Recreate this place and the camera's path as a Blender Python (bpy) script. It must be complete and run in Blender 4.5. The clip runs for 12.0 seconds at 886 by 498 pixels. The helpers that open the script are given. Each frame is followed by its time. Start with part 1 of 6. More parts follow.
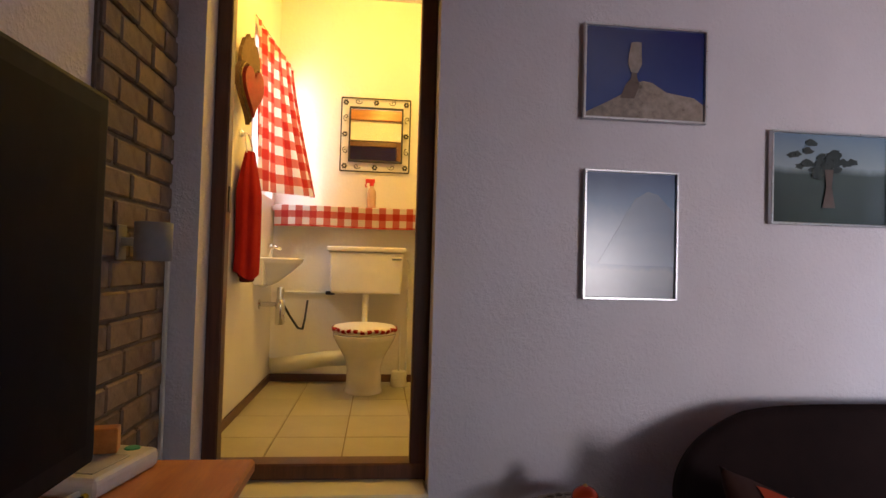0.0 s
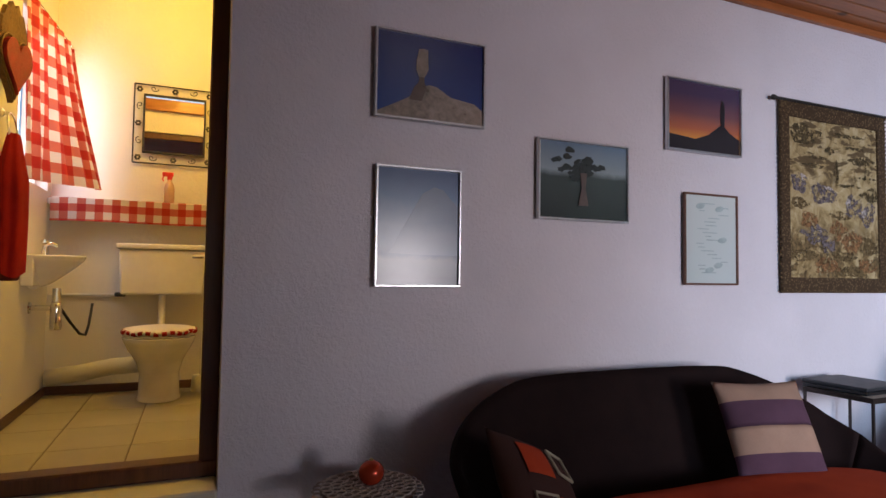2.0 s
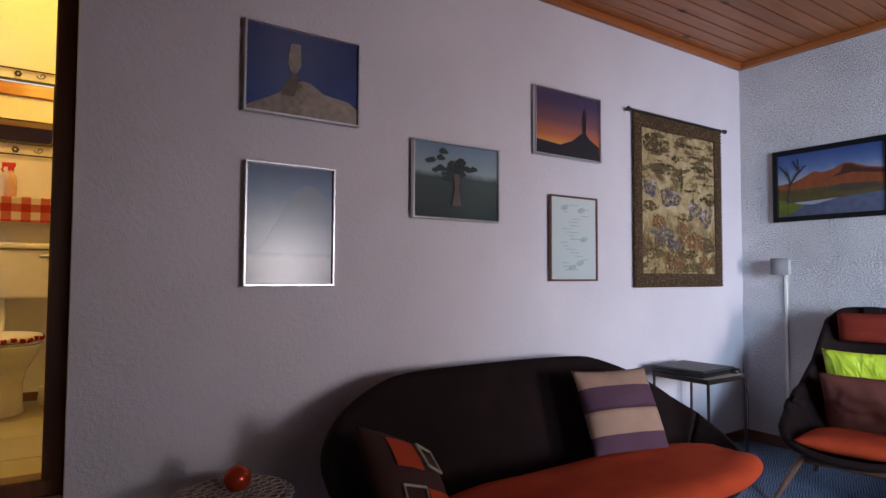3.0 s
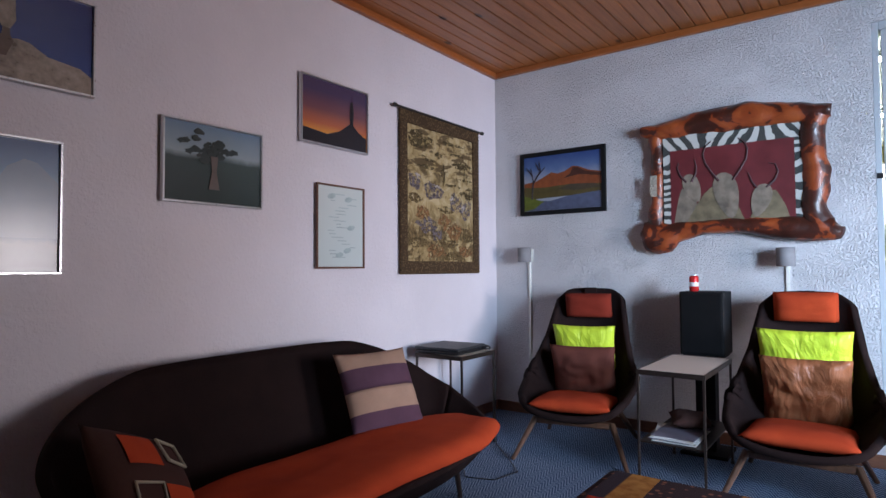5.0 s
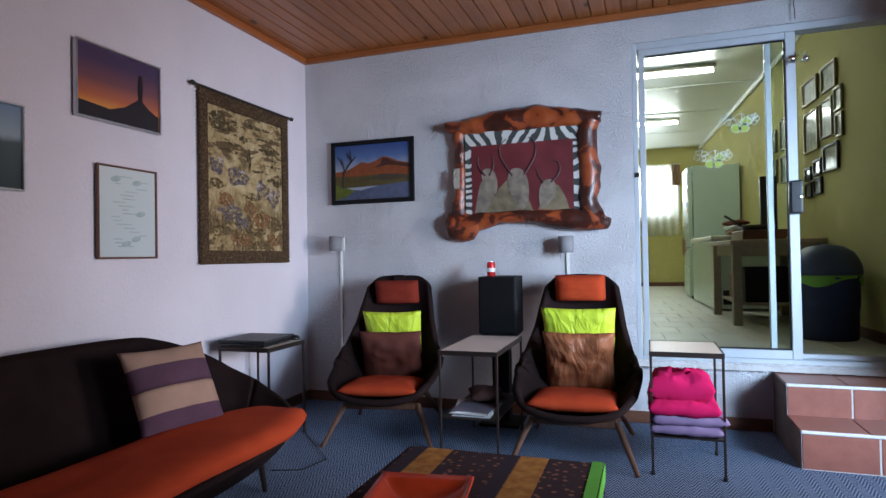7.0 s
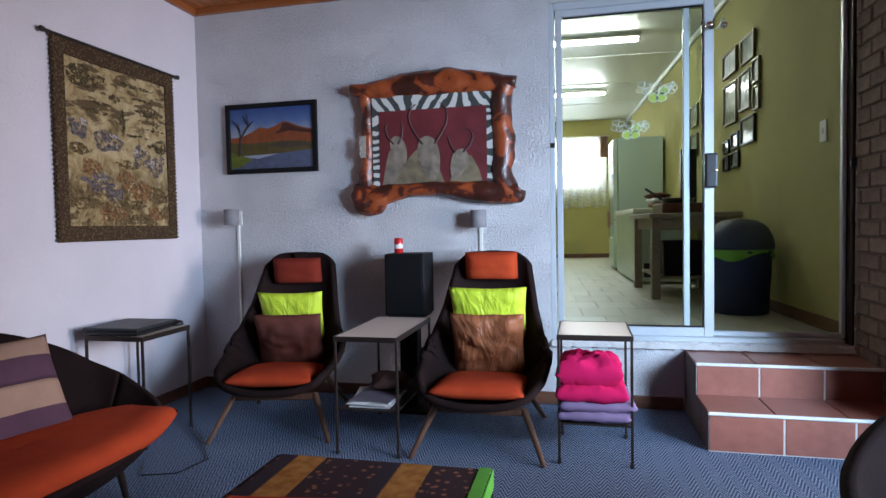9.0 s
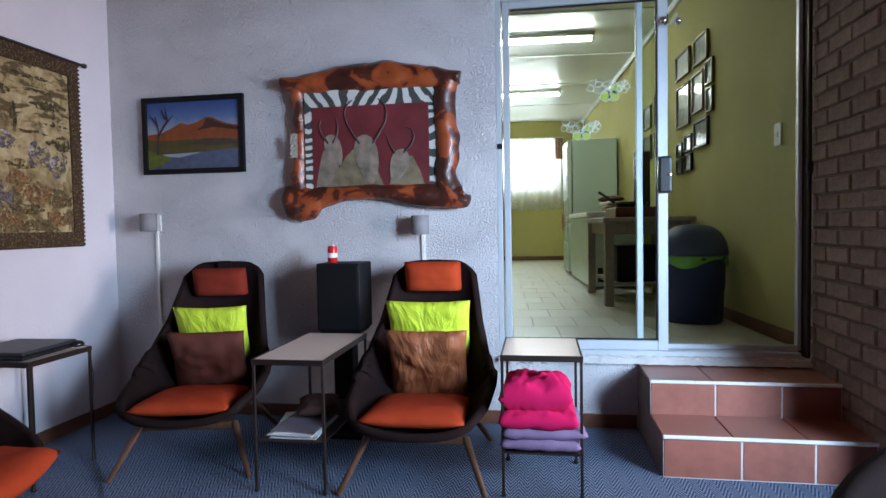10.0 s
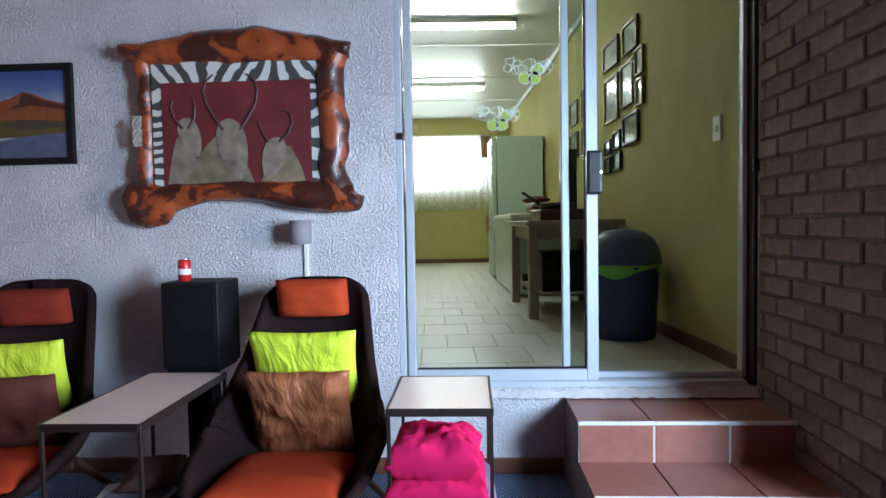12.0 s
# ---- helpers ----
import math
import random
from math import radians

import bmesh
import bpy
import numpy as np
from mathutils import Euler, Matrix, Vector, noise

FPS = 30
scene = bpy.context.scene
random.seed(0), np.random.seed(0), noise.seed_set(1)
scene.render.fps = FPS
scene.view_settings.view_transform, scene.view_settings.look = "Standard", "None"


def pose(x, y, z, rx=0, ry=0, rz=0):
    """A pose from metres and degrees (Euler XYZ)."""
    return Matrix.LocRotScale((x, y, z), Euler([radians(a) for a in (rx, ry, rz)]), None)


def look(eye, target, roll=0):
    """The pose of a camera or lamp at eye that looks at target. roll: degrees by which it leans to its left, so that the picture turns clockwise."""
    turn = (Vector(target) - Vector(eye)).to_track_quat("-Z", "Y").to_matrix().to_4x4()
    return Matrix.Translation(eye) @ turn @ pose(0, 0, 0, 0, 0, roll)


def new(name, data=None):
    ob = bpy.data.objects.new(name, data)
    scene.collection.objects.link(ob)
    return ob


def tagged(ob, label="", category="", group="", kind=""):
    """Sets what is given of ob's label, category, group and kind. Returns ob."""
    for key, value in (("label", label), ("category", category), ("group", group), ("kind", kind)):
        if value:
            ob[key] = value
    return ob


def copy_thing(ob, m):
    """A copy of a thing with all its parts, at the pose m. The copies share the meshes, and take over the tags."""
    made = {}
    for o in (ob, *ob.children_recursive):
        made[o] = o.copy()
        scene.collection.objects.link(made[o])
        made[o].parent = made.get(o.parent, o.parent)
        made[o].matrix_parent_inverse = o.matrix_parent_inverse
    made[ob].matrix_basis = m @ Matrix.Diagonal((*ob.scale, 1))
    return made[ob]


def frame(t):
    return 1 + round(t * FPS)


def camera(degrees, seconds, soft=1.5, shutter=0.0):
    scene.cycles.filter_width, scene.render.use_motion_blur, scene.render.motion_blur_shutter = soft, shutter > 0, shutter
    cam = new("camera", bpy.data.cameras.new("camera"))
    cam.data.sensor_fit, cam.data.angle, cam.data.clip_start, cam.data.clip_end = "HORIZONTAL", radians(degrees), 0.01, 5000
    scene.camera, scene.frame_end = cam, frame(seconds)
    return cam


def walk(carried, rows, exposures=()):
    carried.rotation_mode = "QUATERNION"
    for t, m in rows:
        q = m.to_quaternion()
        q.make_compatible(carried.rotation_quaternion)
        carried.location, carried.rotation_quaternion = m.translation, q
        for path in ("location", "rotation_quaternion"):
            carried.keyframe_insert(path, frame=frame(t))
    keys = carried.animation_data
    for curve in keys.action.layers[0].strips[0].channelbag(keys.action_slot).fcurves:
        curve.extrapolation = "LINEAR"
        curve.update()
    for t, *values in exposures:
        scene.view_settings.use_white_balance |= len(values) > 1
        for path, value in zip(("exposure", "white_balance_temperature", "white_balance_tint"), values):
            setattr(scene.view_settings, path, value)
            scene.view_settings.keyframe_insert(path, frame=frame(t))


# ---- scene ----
cam = camera(73.9, 12.0)
PATH = [
    (0, (0.245, 0.063, 1.2), (0.458, 2.05, 1.256), 1.6),
    (0.5, (0.27, 0.024, 1.18), (0.59, 1.997, 1.247), 1.5),
    (1, (0.298, -0.006, 1.179), (0.748, 1.942, 1.248), 1.2),
    (1.5, (0.318, -0.023, 1.156), (0.911, 1.885, 1.237), 1.1),
    (2, (0.35, -0.049, 1.139), (1.123, 1.794, 1.228), 0.8),
    (2.5, (0.371, -0.081, 1.137), (1.323, 1.676, 1.227), 0.6),
    (3, (0.388, -0.097, 1.138), (1.495, 1.566, 1.226), 0.3),
    (3.5, (0.411, -0.158, 1.142), (1.658, 1.404, 1.22), 0.3),
    (3.7, (0.42, -0.172, 1.132), (1.724, 1.342, 1.214), 0.1),
    (5.5, (0.458, -0.239, 1.099), (2.159, 0.811, 1.157), -0.5),
    (6, (0.454, -0.248, 1.099), (2.236, 0.657, 1.15), -0.8),
    (6.5, (0.45, -0.267, 1.098), (2.301, 0.49, 1.14), -0.9),
    (7, (0.462, -0.302, 1.088), (2.352, 0.351, 1.116), -1.0),
    (7.5, (0.492, -0.339, 1.075), (2.405, 0.244, 1.087), -1.1),
    (7.7, (0.522, -0.36, 1.069), (2.44, 0.206, 1.052), -1.1),
    (9.5, (0.925, -0.429, 1.137), (2.883, -0.031, 1.061), -1.0),
    (10, (1.088, -0.468, 1.151), (3.06, -0.147, 1.073), -1.0),
    (10.5, (1.281, -0.546, 1.168), (3.263, -0.289, 1.087), -1.0),
    (11, (1.452, -0.574, 1.181), (3.44, -0.37, 1.099), -1.0),
    (11.5, (1.614, -0.576, 1.186), (3.607, -0.426, 1.103), -1.1),
    (12, (1.72, -0.578, 1.186), (3.716, -0.485, 1.101), -1.0),
]
walk(cam, [(t, look(eye, target, roll)) for t, eye, target, roll in PATH],
     [(0, 0.36), (1, 0.15), (2.5, -0.08), (3.5, 0.08), (5.5, -0.02), (7.5, -0.15), (9.5, -0.12), (12, -0.08)])

# ---------------------------------------------------------------- light
KELVIN_DAY = (0.62, 0.78, 1.0)
world = bpy.data.worlds.new("world")
scene.world = world
world.use_nodes = True
_wn = world.node_tree.nodes
_sky = _wn.new("ShaderNodeTexSky")
_sky.sky_type = "NISHITA"
_sky.sun_disc = False
_sky.sun_elevation = radians(42)
_sky.sun_rotation = radians(200)
world.node_tree.links.new(_sky.outputs[0], _wn["Background"].inputs[0])
_wn["Background"].inputs[1].default_value = 0.12


def area_lamp(name, m, sx, sy, watts, colour):
    d = bpy.data.lights.new(name, "AREA")
    d.shape, d.size, d.size_y, d.energy, d.color = "RECTANGLE", sx, sy, watts, colour
    o = new(name, d)
    o.matrix_world = m
    return o


# daylight: the patio window south of the sitting room, the toilet window, the kitchen window
area_lamp("daylight_patio", look((1.40, -3.1, 1.5), (4.45, -0.55, 0.45)), 0.9, 1.3, 95, (0.53, 0.73, 1.0)).data.spread = radians(88)
area_lamp("daylight_patio_wide", look((2.95, -3.14, 1.15), (3.75, 2.2, 1.05)), 0.75, 1.05, 31, (0.95, 0.87, 0.93)).data.spread = radians(84)
area_lamp("daylight_toilet", look((-0.56, 3.86, 2.06), (0.5, 3.86, 1.7)), 0.66, 0.86, 7.0, (0.66, 0.74, 1.0))
area_lamp("daylight_kitchen", pose(4.70, -1.92, 0, 0, 0, 3.6) @ look((8.72, 1.5, 2.3), (3.0, 1.4, 1.2)), 1.8, 1.0, 60, (0.90, 0.96, 1.0))
_b = bpy.data.lights.new("toilet_bulb_light", "POINT")
_b.energy, _b.color, _b.shadow_soft_size = 31, (1.0, 0.60, 0.075), 0.06
new("toilet_bulb_light", _b).location = (0.25, 3.3, 2.92)
# ---------------------------------------------------------------- materials
MATS = {}


class N:
    """A small node builder."""

    def __init__(self, name, rough=0.6, metal=0.0, spec=0.5):
        self.m = bpy.data.materials.new(name)
        self.m.use_nodes = True
        self.t = self.m.node_tree
        self.b = self.t.nodes["Principled BSDF"]
        self.b.inputs["Roughness"].default_value = rough
        self.b.inputs["Metallic"].default_value = metal
        self.b.inputs["Specular IOR Level"].default_value = spec
        self.co = self.t.nodes.new("ShaderNodeTexCoord")
        self.obj = self.co.outputs["Object"]
        self.uv = self.co.outputs["UV"]

    def node(self, kind, **kw):
        n = self.t.nodes.new(kind)
        return n

    def link(self, a, b):
        self.t.links.new(a, b)

    def put(self, sock, v):
        if isinstance(v, (int, float)):
            sock.default_value = v
        elif isinstance(v, tuple):
            sock.default_value = v if len(v) == len(sock.default_value) else (*v, 1)
        else:
            self.link(v, sock)

    def noise(self, scale, detail=4, rough=0.55, vec=None, dist=0.0):
        n = self.node("ShaderNodeTexNoise")
        n.inputs["Scale"].default_value, n.inputs["Detail"].default_value = scale, detail
        n.inputs["Roughness"].default_value, n.inputs["Distortion"].default_value = rough, dist
        self.link(vec or self.obj, n.inputs["Vector"])
        return n.outputs["Fac"]

    def voronoi(self, scale, vec=None, out="Distance"):
        n = self.node("ShaderNodeTexVoronoi")
        n.inputs["Scale"].default_value = scale
        self.link(vec or self.obj, n.inputs["Vector"])
        return n.outputs[out]

    def scaled(self, s, vec=None):
        n = self.node("ShaderNodeMapping")
        n.inputs["Scale"].default_value = s
        self.link(vec or self.obj, n.inputs["Vector"])
        return n.outputs[0]

    def xyz(self, vec=None):
        n = self.node("ShaderNodeSeparateXYZ")
        self.link(vec or self.obj, n.inputs[0])
        return n.outputs

    def math(self, op, a, b=0.0, c=None):
        n = self.node("ShaderNodeMath")
        n.operation = op
        self.put(n.inputs[0], a)
        self.put(n.inputs[1], b)
        if c is not None:
            self.put(n.inputs[2], c)
        return n.outputs[0]

    def ramp(self, fac, *stops):
        n = self.node("ShaderNodeValToRGB")
        e = n.color_ramp.elements
        while len(e) < len(stops):
            e.new(0.5)
        for el, (p, c) in zip(e, stops):
            el.position = p
            el.color = (c, c, c, 1) if isinstance(c, (int, float)) else (*c, 1)
        self.link(fac, n.inputs[0])
        return n.outputs[0]

    def mix(self, fac, a, b, mode="MIX"):
        n = self.node("ShaderNodeMix")
        n.data_type, n.blend_type = "RGBA", mode
        self.put(n.inputs[0], fac)
        self.put(n.inputs[6], a)
        self.put(n.inputs[7], b)
        return n.outputs[2]

    def rand(self, island=False):
        if island:
            return self.node("ShaderNodeNewGeometry").outputs["Random Per Island"]
        return self.node("ShaderNodeObjectInfo").outputs["Random"]

    def vary(self, colour, amount, rnd):
        n = self.node("ShaderNodeHueSaturation")
        self.put(n.inputs["Color"], colour)
        self.link(self.math("MULTIPLY_ADD", rnd, amount, 1 - amount / 2), n.inputs["Value"])
        return n.outputs[0]

    def colour(self, c):
        self.put(self.b.inputs["Base Color"], c)
        return self

    def rough(self, v):
        self.put(self.b.inputs["Roughness"], v)
        return self

    def bump(self, height, strength=0.3, dist=0.01):
        n = self.node("ShaderNodeBump")
        n.inputs["Strength"].default_value, n.inputs["Distance"].default_value = strength, dist
        self.link(height, n.inputs["Height"])
        self.link(n.outputs[0], self.b.inputs["Normal"])
        return self


def plain(name, c, rough=0.5, metal=0.0, grain=40.0, amount=0.12, bump=0.05):
    """A painted, cast or turned surface with a little unevenness."""
    n = N(name, rough, metal)
    f = n.noise(grain, 3)
    g = n.noise(grain * 0.09, 2)
    k = n.math("ADD", n.math("MULTIPLY", f, 0.5), n.math("MULTIPLY", g, 0.5))
    lo, hi = tuple(v * (1 - amount) for v in c), tuple(min(1, v * (1 + amount)) for v in c)
    n.colour(n.ramp(k, (0.3, lo), (0.7, hi)))
    n.rough(n.math("MULTIPLY_ADD", f, 0.16, max(0.02, rough - 0.08)))
    if bump:
        n.bump(f, bump, 0.004)
    return n.m


def plaster(name, c, relief, scale, even=0.35):
    n = N(name, 0.75, 0, 0.3)
    big, fine = n.noise(1.6, 3), n.noise(55, 3)
    stip = n.noise(scale, 3, 0.6, None, 0.2)
    patch = n.ramp(n.noise(4.5, 3), (0.38, even), (0.62, 1.0))
    blob = n.math("MULTIPLY", n.ramp(stip, (0.44, 0.0), (0.62, 1.0)), patch)
    lo, hi = tuple(v * 0.93 for v in c), tuple(min(1, v * 1.05) for v in c)
    n.colour(n.mix(n.math("MULTIPLY", fine, 0.25), n.ramp(big, (0.3, lo), (0.7, hi)), tuple(v * 0.82 for v in c)))
    n.bump(n.math("ADD", blob, n.math("MULTIPLY", fine, 0.35)), relief, 0.008)
    return n.m


def wood(name, dark, light, rough=0.4, scale=(1, 14, 14), island=False, knots=False):
    n = N(name, rough)
    v = n.scaled(scale)
    f = n.noise(2.5, 6, 0.6, v, 0.8)
    fine = n.noise(16, 4, 0.6, n.scaled(tuple(s * 1.0 for s in scale)))
    c = n.ramp(n.math("ADD", n.math("MULTIPLY", f, 0.7), n.math("MULTIPLY", fine, 0.3)), (0.3, dark), (0.66, light))
    if knots:
        k = n.voronoi(1.0, n.scaled((2.2, 5.0, 1.0)))
        c = n.mix(n.ramp(k, (0.05, 1.0), (0.11, 0.0)), c, tuple(v * 0.22 for v in dark))
    c = n.vary(c, 0.3, n.rand(island))
    n.colour(c).rough(n.math("MULTIPLY_ADD", fine, 0.2, rough - 0.1))
    n.bump(fine, 0.12, 0.003)
    return n.m


def fabric(name, c, c2=None, rough=0.92, weave=260.0, relief=0.35):
    n = N(name, rough, 0, 0.2)
    c2 = c2 or tuple(v * 0.72 for v in c)
    f, g, w = n.noise(9, 4), n.noise(weave, 2), n.noise(1.8, 2)
    n.colour(n.mix(n.math("MULTIPLY", g, 0.4), n.ramp(n.math("ADD", n.math("MULTIPLY", f, 0.5), n.math("MULTIPLY", w, 0.5)), (0.33, c2), (0.66, c)), tuple(v * 0.6 for v in c2)))
    n.b.inputs["Specular IOR Level"].default_value = 0.12
    n.bump(g, relief, 0.003)
    return n.m


def satin(name, c, c2):
    """Thin shiny cloth with gathered creases, their hollows shaded darker in the colour."""
    n = N(name, 0.42, 0, 0.4)
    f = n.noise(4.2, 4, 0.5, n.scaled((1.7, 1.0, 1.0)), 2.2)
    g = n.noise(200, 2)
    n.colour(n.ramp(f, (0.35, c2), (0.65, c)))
    n.bump(n.math("ADD", n.math("MULTIPLY", f, 4.0), n.math("MULTIPLY", g, 0.05)), 0.5, 0.012)
    return n.m


M_WALL = plaster("white_plaster_stippled", (0.68, 0.63, 0.67), 0.32, 60)
M_WALL_ROUGH = plaster("white_plaster_heavy", (0.74, 0.71, 0.72), 1.0, 92, 0.55)
M_TOILET_WALL = plaster("toilet_paint", (0.78, 0.74, 0.66), 0.12, 30)
M_KITCHEN_WALL = plaster("kitchen_olive_paint", (0.53, 0.475, 0.18), 0.8, 110, 0.3)
M_KITCHEN_CEIL = plaster("kitchen_ceiling_paint", (0.72, 0.74, 0.72), 0.1, 12)
M_KITCHEN_CEIL.node_tree.nodes["Principled BSDF"].inputs["Roughness"].default_value = 0.36
M_CREAM = plaster("cream_paint", (0.70, 0.66, 0.52), 0.15, 20)
M_BASE = wood("red_brown_skirting", (0.09, 0.035, 0.02), (0.17, 0.07, 0.04), 0.4, (3, 3, 20))
M_DOORWOOD = wood("dark_mahogany_frame", (0.05, 0.017, 0.011), (0.12, 0.042, 0.024), 0.35, (14, 14, 1))
M_PINE_CEIL = wood("varnished_pine_boards", (0.24, 0.075, 0.022), (0.42, 0.155, 0.05), 0.35, (1, 14, 6), True, True)
M_PINE = wood("orange_pine", (0.52, 0.16, 0.03), (0.78, 0.32, 0.075), 0.35, (8, 1, 8))
M_PINE_TRIM = wood("pine_cornice", (0.26, 0.075, 0.02), (0.38, 0.12, 0.035), 0.35, (2, 2, 20))
M_ALU = plain("brushed_aluminium", (0.62, 0.64, 0.66), 0.35, 0.9, 120, 0.06)
M_ALU_WHITE = plain("pale_anodised_aluminium", (0.54, 0.57, 0.60), 0.42, 0.3, 90, 0.05)
M_CHROME = plain("chrome", (0.75, 0.75, 0.76), 0.12, 1.0, 30, 0.04, 0)
M_BLACK = plain("black_plastic", (0.012, 0.012, 0.014), 0.35)
M_BLACK_MATT = plain("matt_black_veneer", (0.007, 0.007, 0.008), 0.65)
M_BLACK_MATT.node_tree.nodes["Principled BSDF"].inputs["Specular IOR Level"].default_value = 0.2
M_SILVER = plain("satin_silver_frame", (0.56, 0.56, 0.58), 0.30, 0.85, 120, 0.08)
M_SCREEN = plain("dark_screen", (0.004, 0.003, 0.005), 0.45, 0, 20, 0.1, 0)
M_SCREEN.node_tree.nodes["Principled BSDF"].inputs["Specular IOR Level"].default_value = 0.06
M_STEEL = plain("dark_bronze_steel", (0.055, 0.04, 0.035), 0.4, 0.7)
M_WHITE = plain("white_plastic", (0.74, 0.72, 0.66), 0.35)
M_CERAMIC = plain("white_glazed_ceramic", (0.80, 0.77, 0.70), 0.1, 0, 20, 0.05, 0)
M_LAMINATE = plain("pale_pink_laminate", (0.72, 0.59, 0.51), 0.35, 0, 12, 0.04, 0)
M_NOSING = plain("white_stair_nosing", (0.82, 0.83, 0.84), 0.3, 0.2, 60, 0.05)
M_SHADE = plain("grey_lamp_shade", (0.24, 0.23, 0.24), 0.7)
M_SHELL = fabric("dark_brown_woven_shell", (0.022, 0.011, 0.010), (0.012, 0.006, 0.006), 0.85, 180, 0.6)
M_ORANGE = fabric("rust_orange_velour", (0.50, 0.066, 0.02), (0.36, 0.04, 0.014))
M_RUST = fabric("dark_rust_velour", (0.23, 0.03, 0.017), (0.16, 0.022, 0.013))
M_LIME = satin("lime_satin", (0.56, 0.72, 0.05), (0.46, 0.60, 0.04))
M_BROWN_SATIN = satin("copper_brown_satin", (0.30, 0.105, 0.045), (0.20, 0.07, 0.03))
M_BROWN_VELVET = fabric("brown_velvet", (0.15, 0.05, 0.035), (0.10, 0.032, 0.025), 0.8)
M_PINK = fabric("magenta_fleece", (0.60, 0.014, 0.11), (0.46, 0.008, 0.075))
M_LILAC = fabric("lilac_towel", (0.25, 0.18, 0.31), (0.17, 0.12, 0.22))
M_TAN = fabric("tan_cotton", (0.46, 0.29, 0.21))
M_PLUM = fabric("plum_cotton", (0.12, 0.06, 0.09))
M_CHOC = fabric("chocolate_cotton", (0.065, 0.03, 0.025))
M_REDTOWEL = fabric("red_terry_towel", (0.36, 0.015, 0.012), (0.26, 0.010, 0.010), 0.95, 300, 0.7)
M_CREAMLINE = fabric("cream_braid", (0.45, 0.40, 0.30))
M_GREENCLOTH = fabric("green_cloth_border", (0.14, 0.42, 0.06))
M_LEGWOOD = wood("dark_teak", (0.05, 0.022, 0.013), (0.12, 0.055, 0.03), 0.4, (10, 10, 1))
M_TERRA = plain("terracotta_tile", (0.30, 0.11, 0.08), 0.35, 0, 18, 0.2, 0.08)
M_GROUT = plain("pale_grout", (0.55, 0.52, 0.50), 0.9, 0, 90, 0.15)
M_MORTAR = plain("dark_mortar", (0.15, 0.115, 0.092), 0.95, 0, 60, 0.3, 0.3)
M_BLUEBIN = plain("blue_plastic_bin", (0.018, 0.032, 0.11), 0.5)
M_BLUELID = plain("blue_grey_plastic_lid", (0.05, 0.07, 0.14), 0.5)
M_LIMEBAG = plain("green_bin_bag", (0.16, 0.42, 0.05), 0.4)
M_FRIDGE = plain("pale_green_enamel", (0.50, 0.60, 0.52), 0.25, 0, 15, 0.05)
M_PEWTER = wood("grey_weathered_table", (0.22, 0.17, 0.14), (0.38, 0.31, 0.25), 0.5, (2, 12, 12))
M_GOLD = plain("antique_gold", (0.42, 0.30, 0.10), 0.35, 0.8, 60, 0.3)
M_REDGLITTER = plain("red_glitter", (0.26, 0.006, 0.007), 0.4, 0.1, 220, 0.6, 0.5)
M_IRON = plain("wrought_iron", (0.05, 0.045, 0.04), 0.5, 0.6)
M_REDGLASS = plain("red_lacquer", (0.55, 0.05, 0.015), 0.12, 0, 20, 0.15, 0)
M_PAPER = plain("white_paper", (0.70, 0.70, 0.68), 0.7)


def make_glass():
    n = N("window_glass", 0.02)
    n.b.inputs["Transmission Weight"].default_value = 1.0
    n.b.inputs["IOR"].default_value = 1.05
    n.b.inputs["Base Color"].default_value = (0.97, 1.0, 0.985, 1)
    return n.m


def make_pane():
    n = N("clear_pane", 0.02)
    tr, gl, mx = n.node("ShaderNodeBsdfTransparent"), n.node("ShaderNodeBsdfGlossy"), n.node("ShaderNodeMixShader")
    tr.inputs[0].default_value = (0.93, 0.97, 0.95, 1)
    gl.inputs["Roughness"].default_value = 0.03
    mx.inputs[0].default_value = 0.0012
    n.link(tr.outputs[0], mx.inputs[1])
    n.link(gl.outputs[0], mx.inputs[2])
    n.link(mx.outputs[0], n.t.nodes["Material Output"].inputs[0])
    return n.m


def make_mirror():
    n = N("mirror_glass", 0.02, 1.0)
    n.b.inputs["Base Color"].default_value = (0.85, 0.86, 0.86, 1)
    return n.m


def make_emit(name, c, s):
    n = N(name)
    n.b.inputs["Base Color"].default_value = (0.8, 0.8, 0.8, 1)
    n.b.inputs["Emission Color"].default_value = (*c, 1)
    n.b.inputs["Emission Strength"].default_value = s
    return n.m


M_GLASS, M_PANE, M_MIRROR = make_glass(), make_pane(), make_mirror()
M_TUBE = make_emit("fluorescent_tube", (0.95, 1.0, 0.96), 90.0)
M_OUTSIDE = make_emit("bright_daylight_backdrop", (0.86, 0.93, 1.0), 1.6)
M_OUTSIDE_T = make_emit("bright_toilet_backdrop", (0.85, 0.9, 1.0), 3.0)


